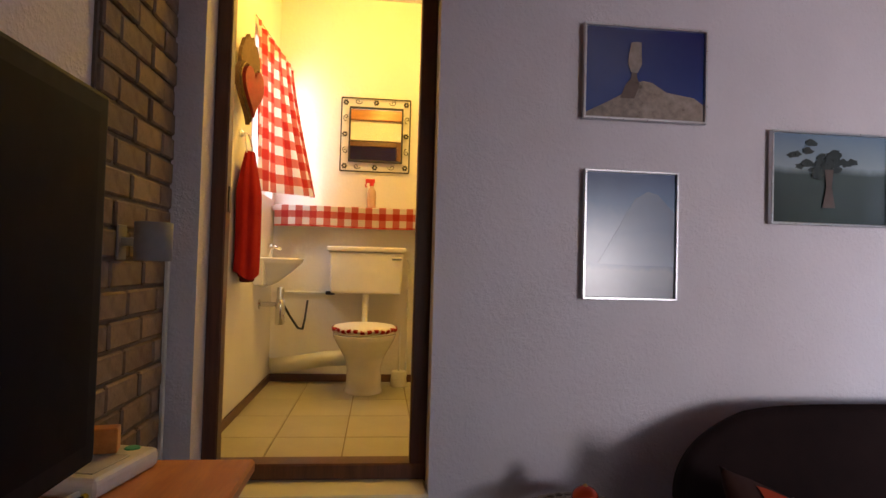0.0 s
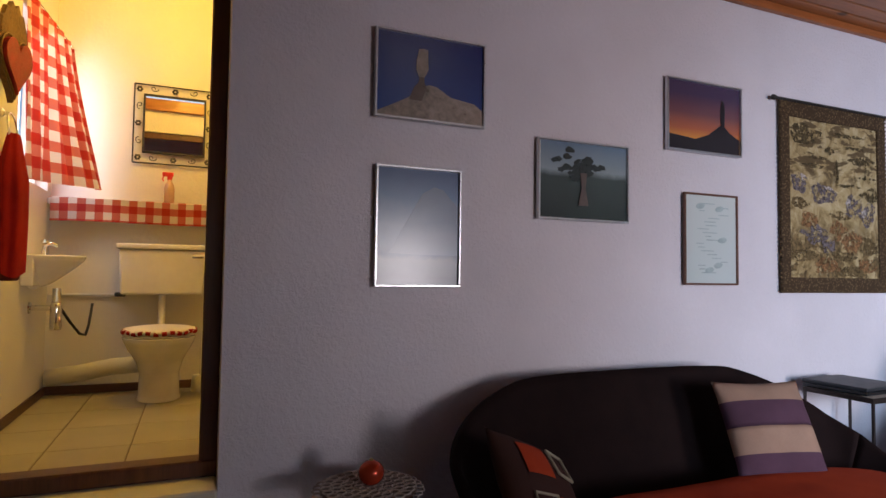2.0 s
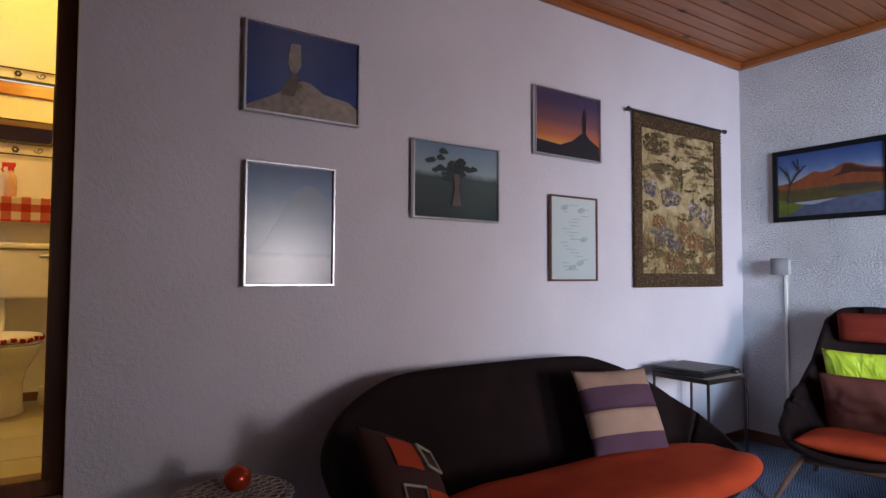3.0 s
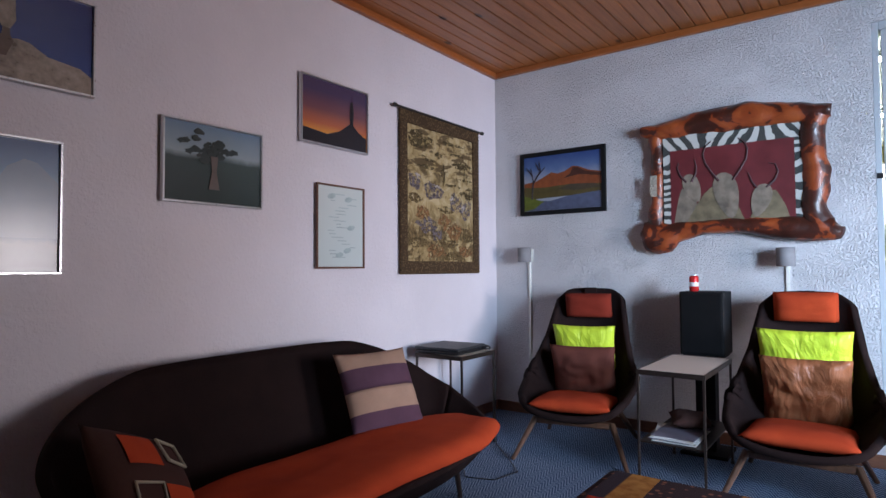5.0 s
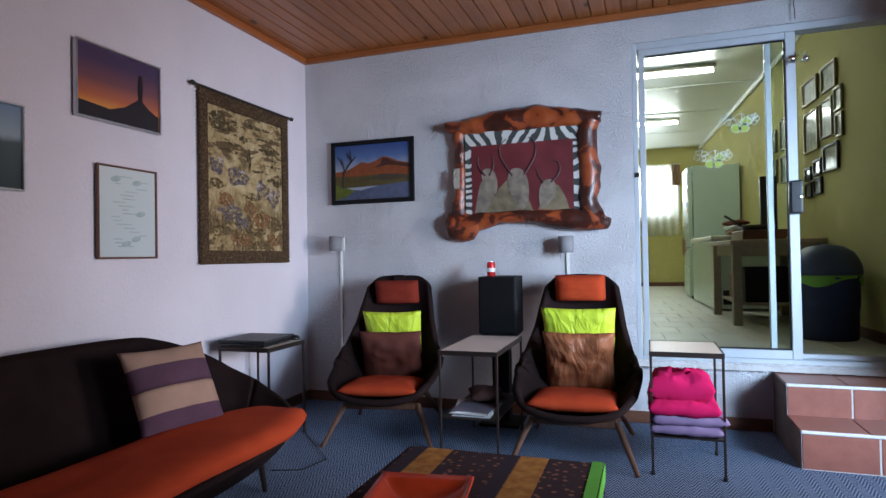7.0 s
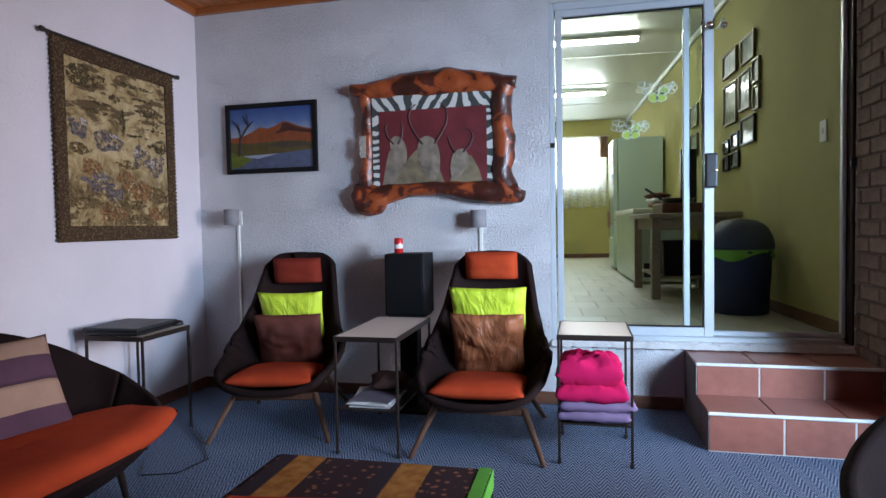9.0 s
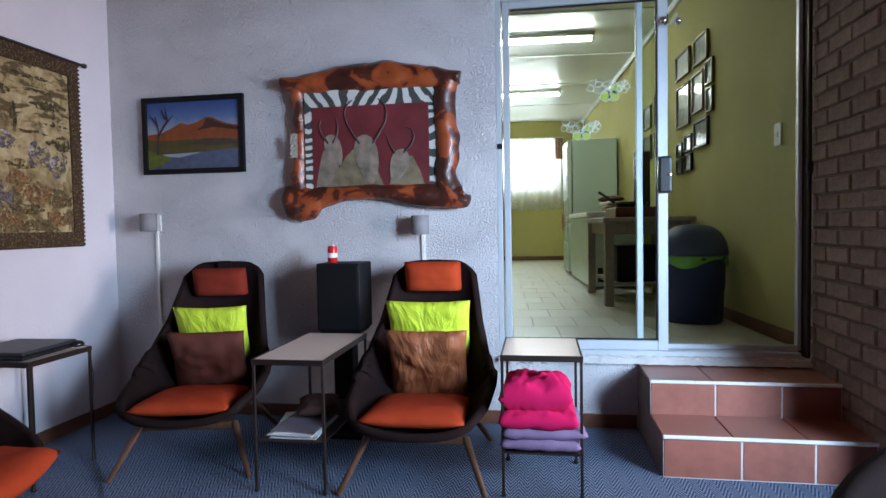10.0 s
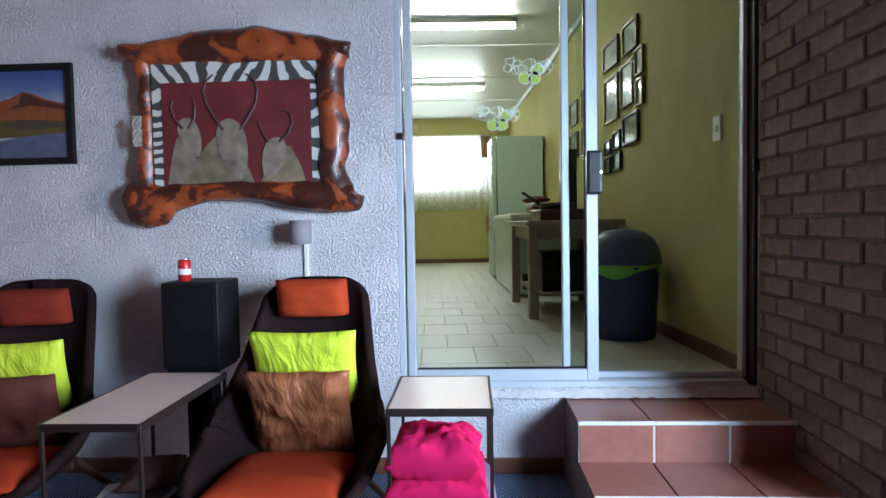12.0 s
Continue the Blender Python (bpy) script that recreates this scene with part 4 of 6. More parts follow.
for i in range(44):
    a, cx, cz, r = random.uniform(0, 6), random.gauss(0.24, 0.055), random.gauss(0.255, 0.03), random.uniform(0.012, 0.028)
    shape(t, "foliage_blot", [(cx + r * (1 + 0.3 * math.sin(3 * k + a)) * math.cos(k * 0.6283), cz + 0.6 * r * (1 + 0.25 * math.cos(2 * k + a)) * math.sin(k * 0.6283)) for k in range(10)], y - 0.0001 * i, M_TREE)
shape(t, "trunk", ((0.215, 0.07), (0.27, 0.07), (0.255, 0.15), (0.262, 0.22), (0.225, 0.22), (0.232, 0.15)), y - 0.0055, plain("trunk_print", (0.10, 0.07, 0.06), 0.4, 0, 30, 0.3, 0))
M_SIL = plain("black_silhouette_print", (0.014, 0.010, 0.014), 0.35, 0, 40, 0.3, 0)
t, w, h, y = framed("sunset_photo", "silver-framed photo of a rock pillar at sunset", "N", 2.478, 2.985, 1.778, 2.146, M_SILVER, 0.010, 0.022,
                    grad("sunset_print", ((0.06, (0.70, 0.28, 0.03)), (0.12, (0.42, 0.11, 0.04)), (0.20, (0.16, 0.06, 0.07)), (0.30, (0.06, 0.04, 0.09))), 0.2, 3, 0.02, 2, 0.5))
shape(t, "ridge", ((0.012, 0.012), (w - 0.012, 0.012), (w - 0.012, 0.09), (0.43, 0.12), (0.385, 0.155), (0.36, 0.155), (0.28, 0.10), (0.19, 0.07), (0.012, 0.085)), y, M_SIL)
shape(t, "pillar", ((0.362, 0.15), (0.388, 0.15), (0.392, 0.23), (0.385, 0.285), (0.368, 0.285), (0.360, 0.23)), y - 0.0015, M_SIL)
t, w, h, y = framed("certificate", "pale printed certificate in a thin brown frame", "N", 2.590, 2.955, 1.108, 1.573, M_BASE, 0.010, 0.018,
                    grad("pale_paper_print", ((0.0, (0.50, 0.56, 0.55)), (0.47, (0.56, 0.60, 0.58))), 0.3, 6, 0.1, 2, 0.3))
M_INK = plain("grey_green_ink", (0.36, 0.43, 0.43), 0.5, 0, 20, 0.3, 0)
random.seed(8)
for i in range(20):
    cx, cz, l = random.uniform(0.08, 0.25), 0.06 + i * 0.0185, random.uniform(0.03, 0.10)
    shape(t, "print_bar", ((cx, cz), (min(cx + l, 0.33), cz), (min(cx + l, 0.33), cz + 0.005), (cx, cz + 0.005)), y - 0.0002 * (i % 2), M_INK)
for cx, cz in ((0.11, 0.40), (0.24, 0.39), (0.26, 0.23), (0.23, 0.10), (0.17, 0.075)):
    shape(t, "print_mark", [(cx + 0.03 * math.cos(k * 0.7), cz + 0.016 * math.sin(k * 0.7 + 0.3)) for k in range(9)], y - 0.0006, M_INK)


# tapestry on a rod
def make_tapestry():
    n = N("tapestry_weave", 0.95, 0, 0.1)
    wv, z = n.noise(330, 2), n.xyz()[2]
    f = n.noise(11, 5, 0.65, None, 1.0)
    base = n.ramp(f, (0.30, (0.13, 0.085, 0.035)), (0.46, (0.35, 0.255, 0.12)), (0.64, (0.52, 0.41, 0.23)))
    upper, lower = n.ramp(z, (0.58, 0.0), (0.68, 1.0)), n.ramp(z, (0.30, 1.0), (0.44, 0.0))
    trees = n.noise(6.5, 5, 0.62, n.scaled((1.0, 1.0, 2.6)), 0.4)
    c = n.mix(n.math("MULTIPLY", upper, n.ramp(trees, (0.50, 0.0), (0.56, 0.95))), base, (0.085, 0.056, 0.028))
    bush = n.noise(10.0, 6, 0.7, None, 0.4)
    c = n.mix(n.math("MULTIPLY", lower, n.ramp(bush, (0.45, 0.0), (0.51, 0.95))), c, n.ramp(n.noise(40, 3), (0.4, (0.05, 0.033, 0.015)), (0.6, (0.19, 0.125, 0.055))))
    n.colour(n.mix(n.math("MULTIPLY", wv, 0.3), c, (0.16, 0.11, 0.06)))
    n.bump(n.math("ADD", wv, f), 0.5, 0.004)
    return n.m


def make_border():
    n = N("tapestry_border", 0.95, 0, 0.1)
    f = n.voronoi(75)
    n.colour(n.ramp(f, (0.10, (0.15, 0.10, 0.05)), (0.50, (0.055, 0.034, 0.02))))
    n.bump(f, 0.5, 0.004)
    return n.m


def weave_patch(name, c):
    """Coloured threads that thin out into the ground cloth."""
    n = N(name, 0.95, 0, 0.1)
    f = n.noise(34, 4, 0.7)
    n.colour(n.ramp(n.noise(70, 3), (0.35, tuple(v * 0.45 for v in c)), (0.65, tuple(min(1, v * 1.5) for v in c))))
    n.put(n.b.inputs["Alpha"], n.ramp(f, (0.44, 0.0), (0.50, 1.0)))
    n.bump(n.noise(330, 2), 0.5, 0.004)
    return n.m


M_TAPESTRY, M_BORDER = make_tapestry(), make_border()
tp = thing("tapestry", "beige woven tapestry with a dark braided border on a rod", "tapestry", (3.285, YN - 0.012, 1.069))
TW, TH = 0.905, 1.062
part("field", sheet(lambda u, v: Vector((0.07 + u * (TW - 0.14), -0.004 - 0.006 * math.sin(u * 9 + v), 0.085 + v * (TH - 0.17))), 24, 12), M_TAPESTRY, tp, "beige woven field with brown and mauve shapes")
for a in ((0, TW, 0, 0.085), (0, TW, TH - 0.085, TH), (0, 0.07, 0.085, TH - 0.085), (TW - 0.07, TW, 0.085, TH - 0.085)):
    part("border", box(a[0], a[1], -0.014, 0.004, a[2], a[3], 0.003), M_BORDER, tp, "dark braided border")
BLOTS = (
    ("olive_weave", (0.075, 0.055, 0.028), ((0.17, 0.10, 0.15, 0.055), (0.62, 0.07, 0.16, 0.012), (0.72, 0.15, 0.10, 0.010), (0.84, 0.225, 0.16, 0.025), (0.45, 0.18, 0.05, 0.022), (0.32, 0.235, 0.09, 0.010), (0.25, 0.29, 0.10, 0.013), (0.86, 0.34, 0.09, 0.009), (0.90, 0.45, 0.10, 0.04), (0.84, 0.30, 0.015, 0.06), (0.52, 0.33, 0.02, 0.07), (0.66, 0.40, 0.10, 0.012))),
    ("mauve_weave", (0.125, 0.10, 0.098), ((0.10, 0.40, 0.07, 0.05), (0.36, 0.46, 0.13, 0.055), (0.70, 0.54, 0.08, 0.07), (0.85, 0.60, 0.08, 0.055), (0.90, 0.53, 0.07, 0.035), (0.27, 0.73, 0.13, 0.05), (0.42, 0.79, 0.08, 0.04))),
    ("pale_mauve_weave", (0.33, 0.28, 0.25), ((0.12, 0.37, 0.04, 0.02), (0.42, 0.43, 0.05, 0.02), (0.66, 0.51, 0.03, 0.03), (0.82, 0.57, 0.03, 0.025), (0.30, 0.71, 0.06, 0.018))),
    ("rust_weave", (0.19, 0.10, 0.045), ((0.20, 0.64, 0.09, 0.045), (0.54, 0.69, 0.08, 0.05), (0.68, 0.75, 0.09, 0.06), (0.42, 0.92, 0.14, 0.045), (0.85, 0.92, 0.09, 0.04))),
    ("brown_weave", (0.11, 0.075, 0.035), ((0.15, 0.86, 0.16, 0.03), (0.60, 0.86, 0.12, 0.03), (0.09, 0.54, 0.10, 0.035), (0.90, 0.80, 0.10, 0.05), (0.68, 0.96, 0.14, 0.03), (0.55, 0.60, 0.09, 0.025))))
for nm, c, spots in BLOTS:
    mat = weave_patch(nm, c)
    for i, (u0, v0, ru, rv) in enumerate(spots):
        b, ring = bmesh.new(), []
        for k in range(26):
            a = 2 * math.pi * k / 26
            r = 1 + 0.55 * noise.noise((math.cos(a) * 1.6 + i * 3.1, math.sin(a) * 1.6, u0 * 9 + v0 * 5)) + 0.25 * noise.noise((math.cos(a) * 5, math.sin(a) * 5 + i, v0 * 20))
            u, v = min(0.99, max(0.01, u0 + 1.15 * ru * r * math.cos(a))), min(0.99, max(0.01, 1 - v0 + 1.1 * rv * r * math.sin(a)))
            ring.append((u, v))
        front = [b.verts.new((0.07 + u * (TW - 0.14), -0.0055 - 0.006 * math.sin(u * 9 + v) - 0.0003 * i, 0.085 + v * (TH - 0.17))) for u, v in ring]
        mid = b.verts.new(sum((v.co for v in front), Vector()) / 26 + Vector((0, -0.002, 0)))
        for k in range(26):
            b.faces.new((front[k], front[(k + 1) % 26], mid))
        part("woven_patch", b, mat, tp)
b = bmesh.new()
for zz in range(44):
    for s in (-0.004, TW + 0.004):
        bmesh.ops.create_icosphere(b, subdivisions=1, radius=0.009, matrix=Matrix.Translation((s, -0.008, 0.012 + zz * (TH - 0.02) / 43)))
part("beading", b, M_BORDER, tp, "", False, "stuff")
rod = part("rod", tube(((-0.055, -0.018, TH + 0.004), (TW + 0.04, -0.018, TH + 0.004)), 0.008, 8), M_IRON, tp)
for s in (-0.06, TW + 0.045):
    part("finial", lathe(((0.001, -0.02), (0.014, -0.008), (0.014, 0.008), (0.001, 0.02)), 12), M_IRON, rod).matrix_basis = pose(s, -0.018, TH + 0.004, 0, 90, 0)

# landscape painting on the east wall
t, w, h, y = framed("landscape_painting", "black-framed painting of orange hills, water and a bare tree", "E", 1.972, 1.292, 1.503, 1.978, M_BLACK_MATT, 0.032, 0.022,
                    grad("painted_sky", ((0.27, (0.30, 0.33, 0.40)), (0.35, (0.08, 0.14, 0.30)), (0.46, (0.02, 0.05, 0.19))), 0.35, 9, 0.08))
MP = lambda nm, c: plain(nm, c, 0.4, 0, 25, 0.4, 0.05)
shape(t, "far_hill", ((0.034, 0.19), (0.034, 0.245), (0.13, 0.255), (0.20, 0.285), (0.26, 0.315), (0.31, 0.30), (0.37, 0.315), (0.43, 0.345), (0.47, 0.34), (0.55, 0.305), (w - 0.034, 0.285), (w - 0.034, 0.19)), y, MP("orange_hill_paint", (0.22, 0.058, 0.02)))
shape(t, "dark_slope", ((0.36, 0.262), (0.41, 0.29), (0.43, 0.335), (0.47, 0.33), (0.53, 0.30), (w - 0.034, 0.275), (w - 0.034, 0.255), (0.48, 0.28)), y - 0.0012, MP("dark_slope_paint", (0.06, 0.02, 0.014)))
shape(t, "meadow", ((0.034, 0.12), (0.034, 0.215), (0.2, 0.205), (0.4, 0.215), (w - 0.034, 0.20), (w - 0.034, 0.14), (0.4, 0.13)), y - 0.0016, MP("meadow_paint", (0.085, 0.065, 0.022)))
shape(t, "far_bank", ((0.3, 0.185), (0.42, 0.215), (0.6, 0.205), (w - 0.034, 0.175), (0.45, 0.165)), y - 0.0022, MP("bank_paint", (0.06, 0.045, 0.03)))
shape(t, "water", ((0.034, 0.034), (w - 0.034, 0.034), (w - 0.034, 0.15), (0.4, 0.13), (0.25, 0.10), (0.034, 0.12)), y - 0.0019, MP("water_paint", (0.075, 0.09, 0.15)))
shape(t, "grass", ((0.034, 0.034), (0.12, 0.05), (0.20, 0.10), (0.034, 0.15)), y - 0.0026, MP("grass_paint", (0.11, 0.13, 0.02)))
M_BR = MP("bare_tree_paint", (0.03, 0.022, 0.03))
for a in (((0.10, 0.12), (0.11, 0.26), (0.09, 0.36)), ((0.11, 0.24), (0.17, 0.33), (0.16, 0.41)), ((0.14, 0.29), (0.21, 0.36)), ((0.105, 0.30), (0.05, 0.37)), ((0.16, 0.34), (0.13, 0.40))):
    part("branch", tube([(p[0], y - 0.003, p[1]) for p in a], 0.006, 5, None, 0.002), M_BR, t)


# hide-edged painting in its carved slab frame
def make_carved():
    n = N("carved_polished_root", 0.4)
    f = n.noise(7, 4, 0.55, None, 0.8)
    g = n.noise(40, 4)
    c = n.ramp(f, (0.40, (0.035, 0.009, 0.006)), (0.490, (0.075, 0.014, 0.008)), (0.515, (0.30, 0.055, 0.015)), (0.72, (0.43, 0.10, 0.025)))
    n.colour(n.mix(n.math("MULTIPLY", g, 0.35), c, (0.10, 0.03, 0.015)))
    n.bump(n.math("ADD", f, n.math("MULTIPLY", g, 0.3)), 0.5, 0.02)
    n.b.inputs["Coat Weight"].default_value = 0.12
    return n.m


def make_stripes(vertical):
    n = N("black_white_stripe_" + vertical, 0.85, 0, 0.2)
    x, y, z = n.xyz()
    run, across = (x, z) if vertical == "x" else (z, x)
    bend = n.math("MULTIPLY", n.math("SINE", n.math("MULTIPLY", run, 9.0)), n.math("MULTIPLY", n.math("SUBTRACT", across, 0.69 if vertical == "x" else 0.5), 0.9 if vertical == "x" else 0.15))
    drift = n.math("MULTIPLY_ADD", n.noise(5, 2), 0.08, n.math("MULTIPLY", n.noise(17, 2), 0.035))
    ph = n.math("MULTIPLY", n.math("ADD", n.math("ADD", run, bend), drift), 2 * math.pi / (0.085 if vertical == "x" else 0.062))
    st = n.math("ADD", n.math("SINE", ph), n.math("MULTIPLY_ADD", n.noise(9, 2), 1.5, -0.80))
    f = n.noise(140, 3)
    c = n.ramp(n.math("MULTIPLY_ADD", st, 0.5, 0.5), (0.42, (0.025, 0.03, 0.03)), (0.52, (0.60, 0.60, 0.56)))
    n.colour(n.mix(n.math("MULTIPLY", f, 0.25), c, (0.3, 0.28, 0.25)))
    n.bump(f, 0.3, 0.003)
    return n.m


M_CARVED = make_carved()
zp = thing("hide_painting", "maroon painting with striped hide border in a carved slab-wood frame", "painting", (XE - 0.004, 0.992, 1.206), -90)
# local u runs from north to south, z from the frame's foot
b0, b1, c0, c1 = 0.105, 0.895, 0.178, 0.752
part("backing", box(b0 - 0.05, b1 + 0.05, -0.05, 0.0, c0 - 0.03, c1 + 0.03), M_BLACK_MATT, zp)
MSX, MSZ = make_stripes("x"), make_stripes("z")
part("hide_border", box(b0, b1, -0.062, -0.051, c1 - 0.10, c1), MSX, zp, "black and white striped hide")
part("hide_border", box(b0, b0 + 0.046, -0.062, -0.051, c0, c1 - 0.10), MSZ, zp)
part("hide_border", box(b1 - 0.046, b1, -0.062, -0.051, c0, c1 - 0.10), MSZ, zp)
part("canvas", box(b0 + 0.046, b1 - 0.046, -0.064, -0.051, c0, c1 - 0.10), plain("maroon_canvas", (0.13, 0.018, 0.022), 0.55, 0, 9, 0.35, 0.1), zp, "maroon canvas")
M_PALE = plain("pale_grey_paint", (0.21, 0.17, 0.13), 0.6, 0, 16, 0.7, 0.05)
M_PALE2 = plain("cream_paint_patch", (0.17, 0.135, 0.08), 0.6, 0, 14, 0.7, 0.05)
M_HORN = plain("dark_grey_paint", (0.065, 0.026, 0.03), 0.6, 0, 20, 0.3, 0.05)


def egg(cx, cz, rx, rz, lean):
    out = []
    for k in range(20):
        a = 2 * math.pi * k / 20
        p, q = rx * math.cos(a) * (1 + 0.28 * math.sin(a)), rz * math.sin(a)
        out.append((cx + p * math.cos(lean) - q * math.sin(lean), cz + p * math.sin(lean) + q * math.cos(lean)))
    return out


def mound(x0, x1, z0, top, cx):
    return [(x0, z0), (x1, z0)] + [(x1 + (cx + 0.03 - x1) * t, z0 + (top - z0) * t ** 0.7) for t in (0.3, 0.6, 0.85, 1.0)] + [(cx - 0.03 + (x0 - cx + 0.03) * t, top + (z0 - top) * t ** 1.4) for t in (0.0, 0.3, 0.6, 0.85)]


for i, (o, m) in enumerate(((mound(0.17, 0.33, 0.185, 0.40, 0.25), M_PALE), (mound(0.25, 0.58, 0.185, 0.40, 0.43), M_PALE2), (mound(0.61, 0.82, 0.185, 0.35, 0.72), M_PALE2),
                            (egg(0.285, 0.40, 0.048, 0.095, 0.35), M_PALE), (egg(0.485, 0.34, 0.068, 0.145, 0.20), M_PALE), (egg(0.67, 0.295, 0.052, 0.10, -0.30), M_PALE))):
    shape(zp, "painted_patch", o, -0.064 - 0.0008 * i, m, "plain pale painted patch")
for pts in (((0.44, 0.43), (0.40, 0.49), (0.365, 0.55), (0.35, 0.61), (0.365, 0.655), (0.40, 0.685)), ((0.52, 0.43), (0.56, 0.49), (0.595, 0.55), (0.605, 0.61), (0.59, 0.655), (0.555, 0.685)), ((0.25, 0.44), (0.21, 0.49), (0.195, 0.54), (0.205, 0.57)), ((0.28, 0.44), (0.305, 0.49), (0.31, 0.54), (0.30, 0.58)), ((0.65, 0.37), (0.62, 0.42), (0.605, 0.47)), ((0.70, 0.37), (0.745, 0.41), (0.765, 0.46), (0.75, 0.505), (0.715, 0.515))):
    part("painted_stroke", tube([(u, -0.0665, z) for u, z in pts], 0.0075, 6, None, 0.003), M_HORN, zp)


def slab(name, outer, inner, seed):
    """One piece of the carved frame between an outer and an inner run of (u, z) points."""
    def fn(u, v):
        def along(tab, q):
            q = min(q, 0.9999) * (len(tab) - 1)
            i = int(q)
            return Vector(tab[i]).lerp(Vector(tab[i + 1]), q - i)
        a, c2 = along(outer, u), along(inner, u)
        jag = Vector((noise.noise((u * 9, seed, 0)), noise.noise((u * 9, seed, 5)))) * 0.02 * (1 - v)
        p = (a + jag).lerp(c2, v)
        bulge = math.sin(math.pi * min(1, v * 0.92 + 0.04)) ** 0.6
        return Vector((p.x, -0.02 - 0.058 * bulge - 0.016 * noise.noise((p.x * 14, p.y * 14, seed)), p.y))
    return solid(part(name, sheet(fn, 36, 8), M_CARVED, zp, "", True), 0.02, 1.0)


slab("carved_top", ((-0.035, 0.825), (0.12, 0.83), (0.30, 0.872), (0.48, 0.885), (0.66, 0.878), (0.86, 0.84), (1.035, 0.80)), ((-0.03, 0.79), (b0, c1 - 0.005), (0.30, c1 - 0.005), (0.48, c1 - 0.005), (0.66, c1 - 0.005), (b1, c1 - 0.005), (1.03, 0.765)), 1.0)
slab("carved_side", ((-0.01, 0.82), (0.018, 0.70), (0.012, 0.50), (0.015, 0.35), (-0.012, 0.18), (-0.04, 0.06)), ((b0 + 0.004, c1 + 0.03), (b0 + 0.004, 0.70), (b0 + 0.004, 0.5), (b0 + 0.004, 0.35), (b0 + 0.004, 0.2), (0.13, 0.11)), 4.0)
slab("carved_side", ((1.02, 0.80), (0.985, 0.70), (0.99, 0.52), (1.015, 0.40), (0.985, 0.27), (1.02, 0.10)), ((b1 - 0.004, c1 + 0.02), (b1 - 0.004, 0.70), (b1 - 0.004, 0.52), (b1 - 0.004, 0.40), (b1 - 0.004, 0.25), (0.90, 0.12)), 7.0)
slab("carved_foot", ((-0.03, 0.10), (-0.01, 0.02), (0.06, -0.005), (0.13, 0.01), (0.18, 0.075), (0.35, 0.125), (0.55, 0.125), (0.66, 0.09), (0.80, 0.075), (0.95, 0.05), (1.05, 0.06), (1.065, 0.12)), ((-0.03, 0.18), (0.0, 0.19), (b0, c0 + 0.004), (0.16, c0 + 0.004), (0.25, c0 + 0.004), (0.38, c0 + 0.004), (0.52, c0 + 0.004), (0.64, c0 + 0.004), (0.78, c0 + 0.004), (b1, c0 + 0.004), (0.97, 0.17), (1.03, 0.155)), 9.0)
part("lichen_patch", sheet(lambda u, v: Vector((0.028 + 0.045 * u, -0.098 - 0.008 * noise.noise((u * 6, v * 9, 2)), 0.36 + 0.14 * v)), 6, 12), plain("grey_lichen", (0.34, 0.31, 0.26), 0.95, 0, 60, 0.4, 0.5), zp, "grey lichen patch")

# small lace table with a red bauble
lt = thing("lace_table", "small round table under a white crochet cloth", "side table", (0.90, 1.87, 0))
lt.scale = (1, 1, 0.93)
part("leg", lathe(((0.13, 0.0), (0.13, 0.02), (0.03, 0.05), (0.025, 0.42), (0.12, 0.452)), 20), M_LEGWOOD, lt, "", True)
part("top", lathe(((0.155, 0.452), (0.16, 0.456), (0.16, 0.466), (0.155, 0.47)), 32), M_LEGWOOD, lt)
b = bmesh.new()
for ring, (r, nn, s) in enumerate(((0.035, 8, 0.014), (0.07, 14, 0.015), (0.105, 20, 0.016), (0.14, 26, 0.017), (0.166, 30, 0.018))):
    for i in range(nn):
        a = 2 * math.pi * (i + 0.5 * (ring % 2)) / nn
        drop = 0.012 if r > 0.16 else 0.0
        pts = [(r * math.cos(a) + s * math.cos(k * math.pi / 4), r * math.sin(a) + s * math.sin(k * math.pi / 4), 0.474 - drop) for k in range(9)]
        tube(pts, 0.0035, 4, b)
part("crochet_cloth", b, fabric("white_crochet", (0.55, 0.47, 0.42)), lt, "white crochet lace", False, "stuff")
rb = thing("red_bauble", "shiny copper-red round bauble on the lace table", "bauble", (0.905, 1.86, 0.4445))
part("globe", lathe([(0.043 * math.sin(math.pi * k / 14), 0.041 - 0.041 * math.cos(math.pi * k / 14)) for k in range(15)], 28), plain("copper_red_lacquer", (0.50, 0.055, 0.02), 0.22, 0.5, 18, 0.25, 0), rb, "", True)
part("cap", lathe(((0.007, 0.079), (0.008, 0.083), (0.004, 0.088)), 12), M_GOLD, rb)

# coffee table with its cloth and red dish
ct = thing("coffee_table", "low dark wooden coffee table", "coffee table", (2.025, 0.20, 0))
part("tabletop", box(-0.46, 0.46, -0.33, 0.33, 0.36, 0.385, 0.006), M_LEGWOOD, ct)
for sx in (-0.4, 0.4):
    for sy in (-0.28, 0.28):
        part("leg", box(sx - 0.025, sx + 0.025, sy - 0.025, sy + 0.025, 0, 0.36, 0.004), M_LEGWOOD, ct)


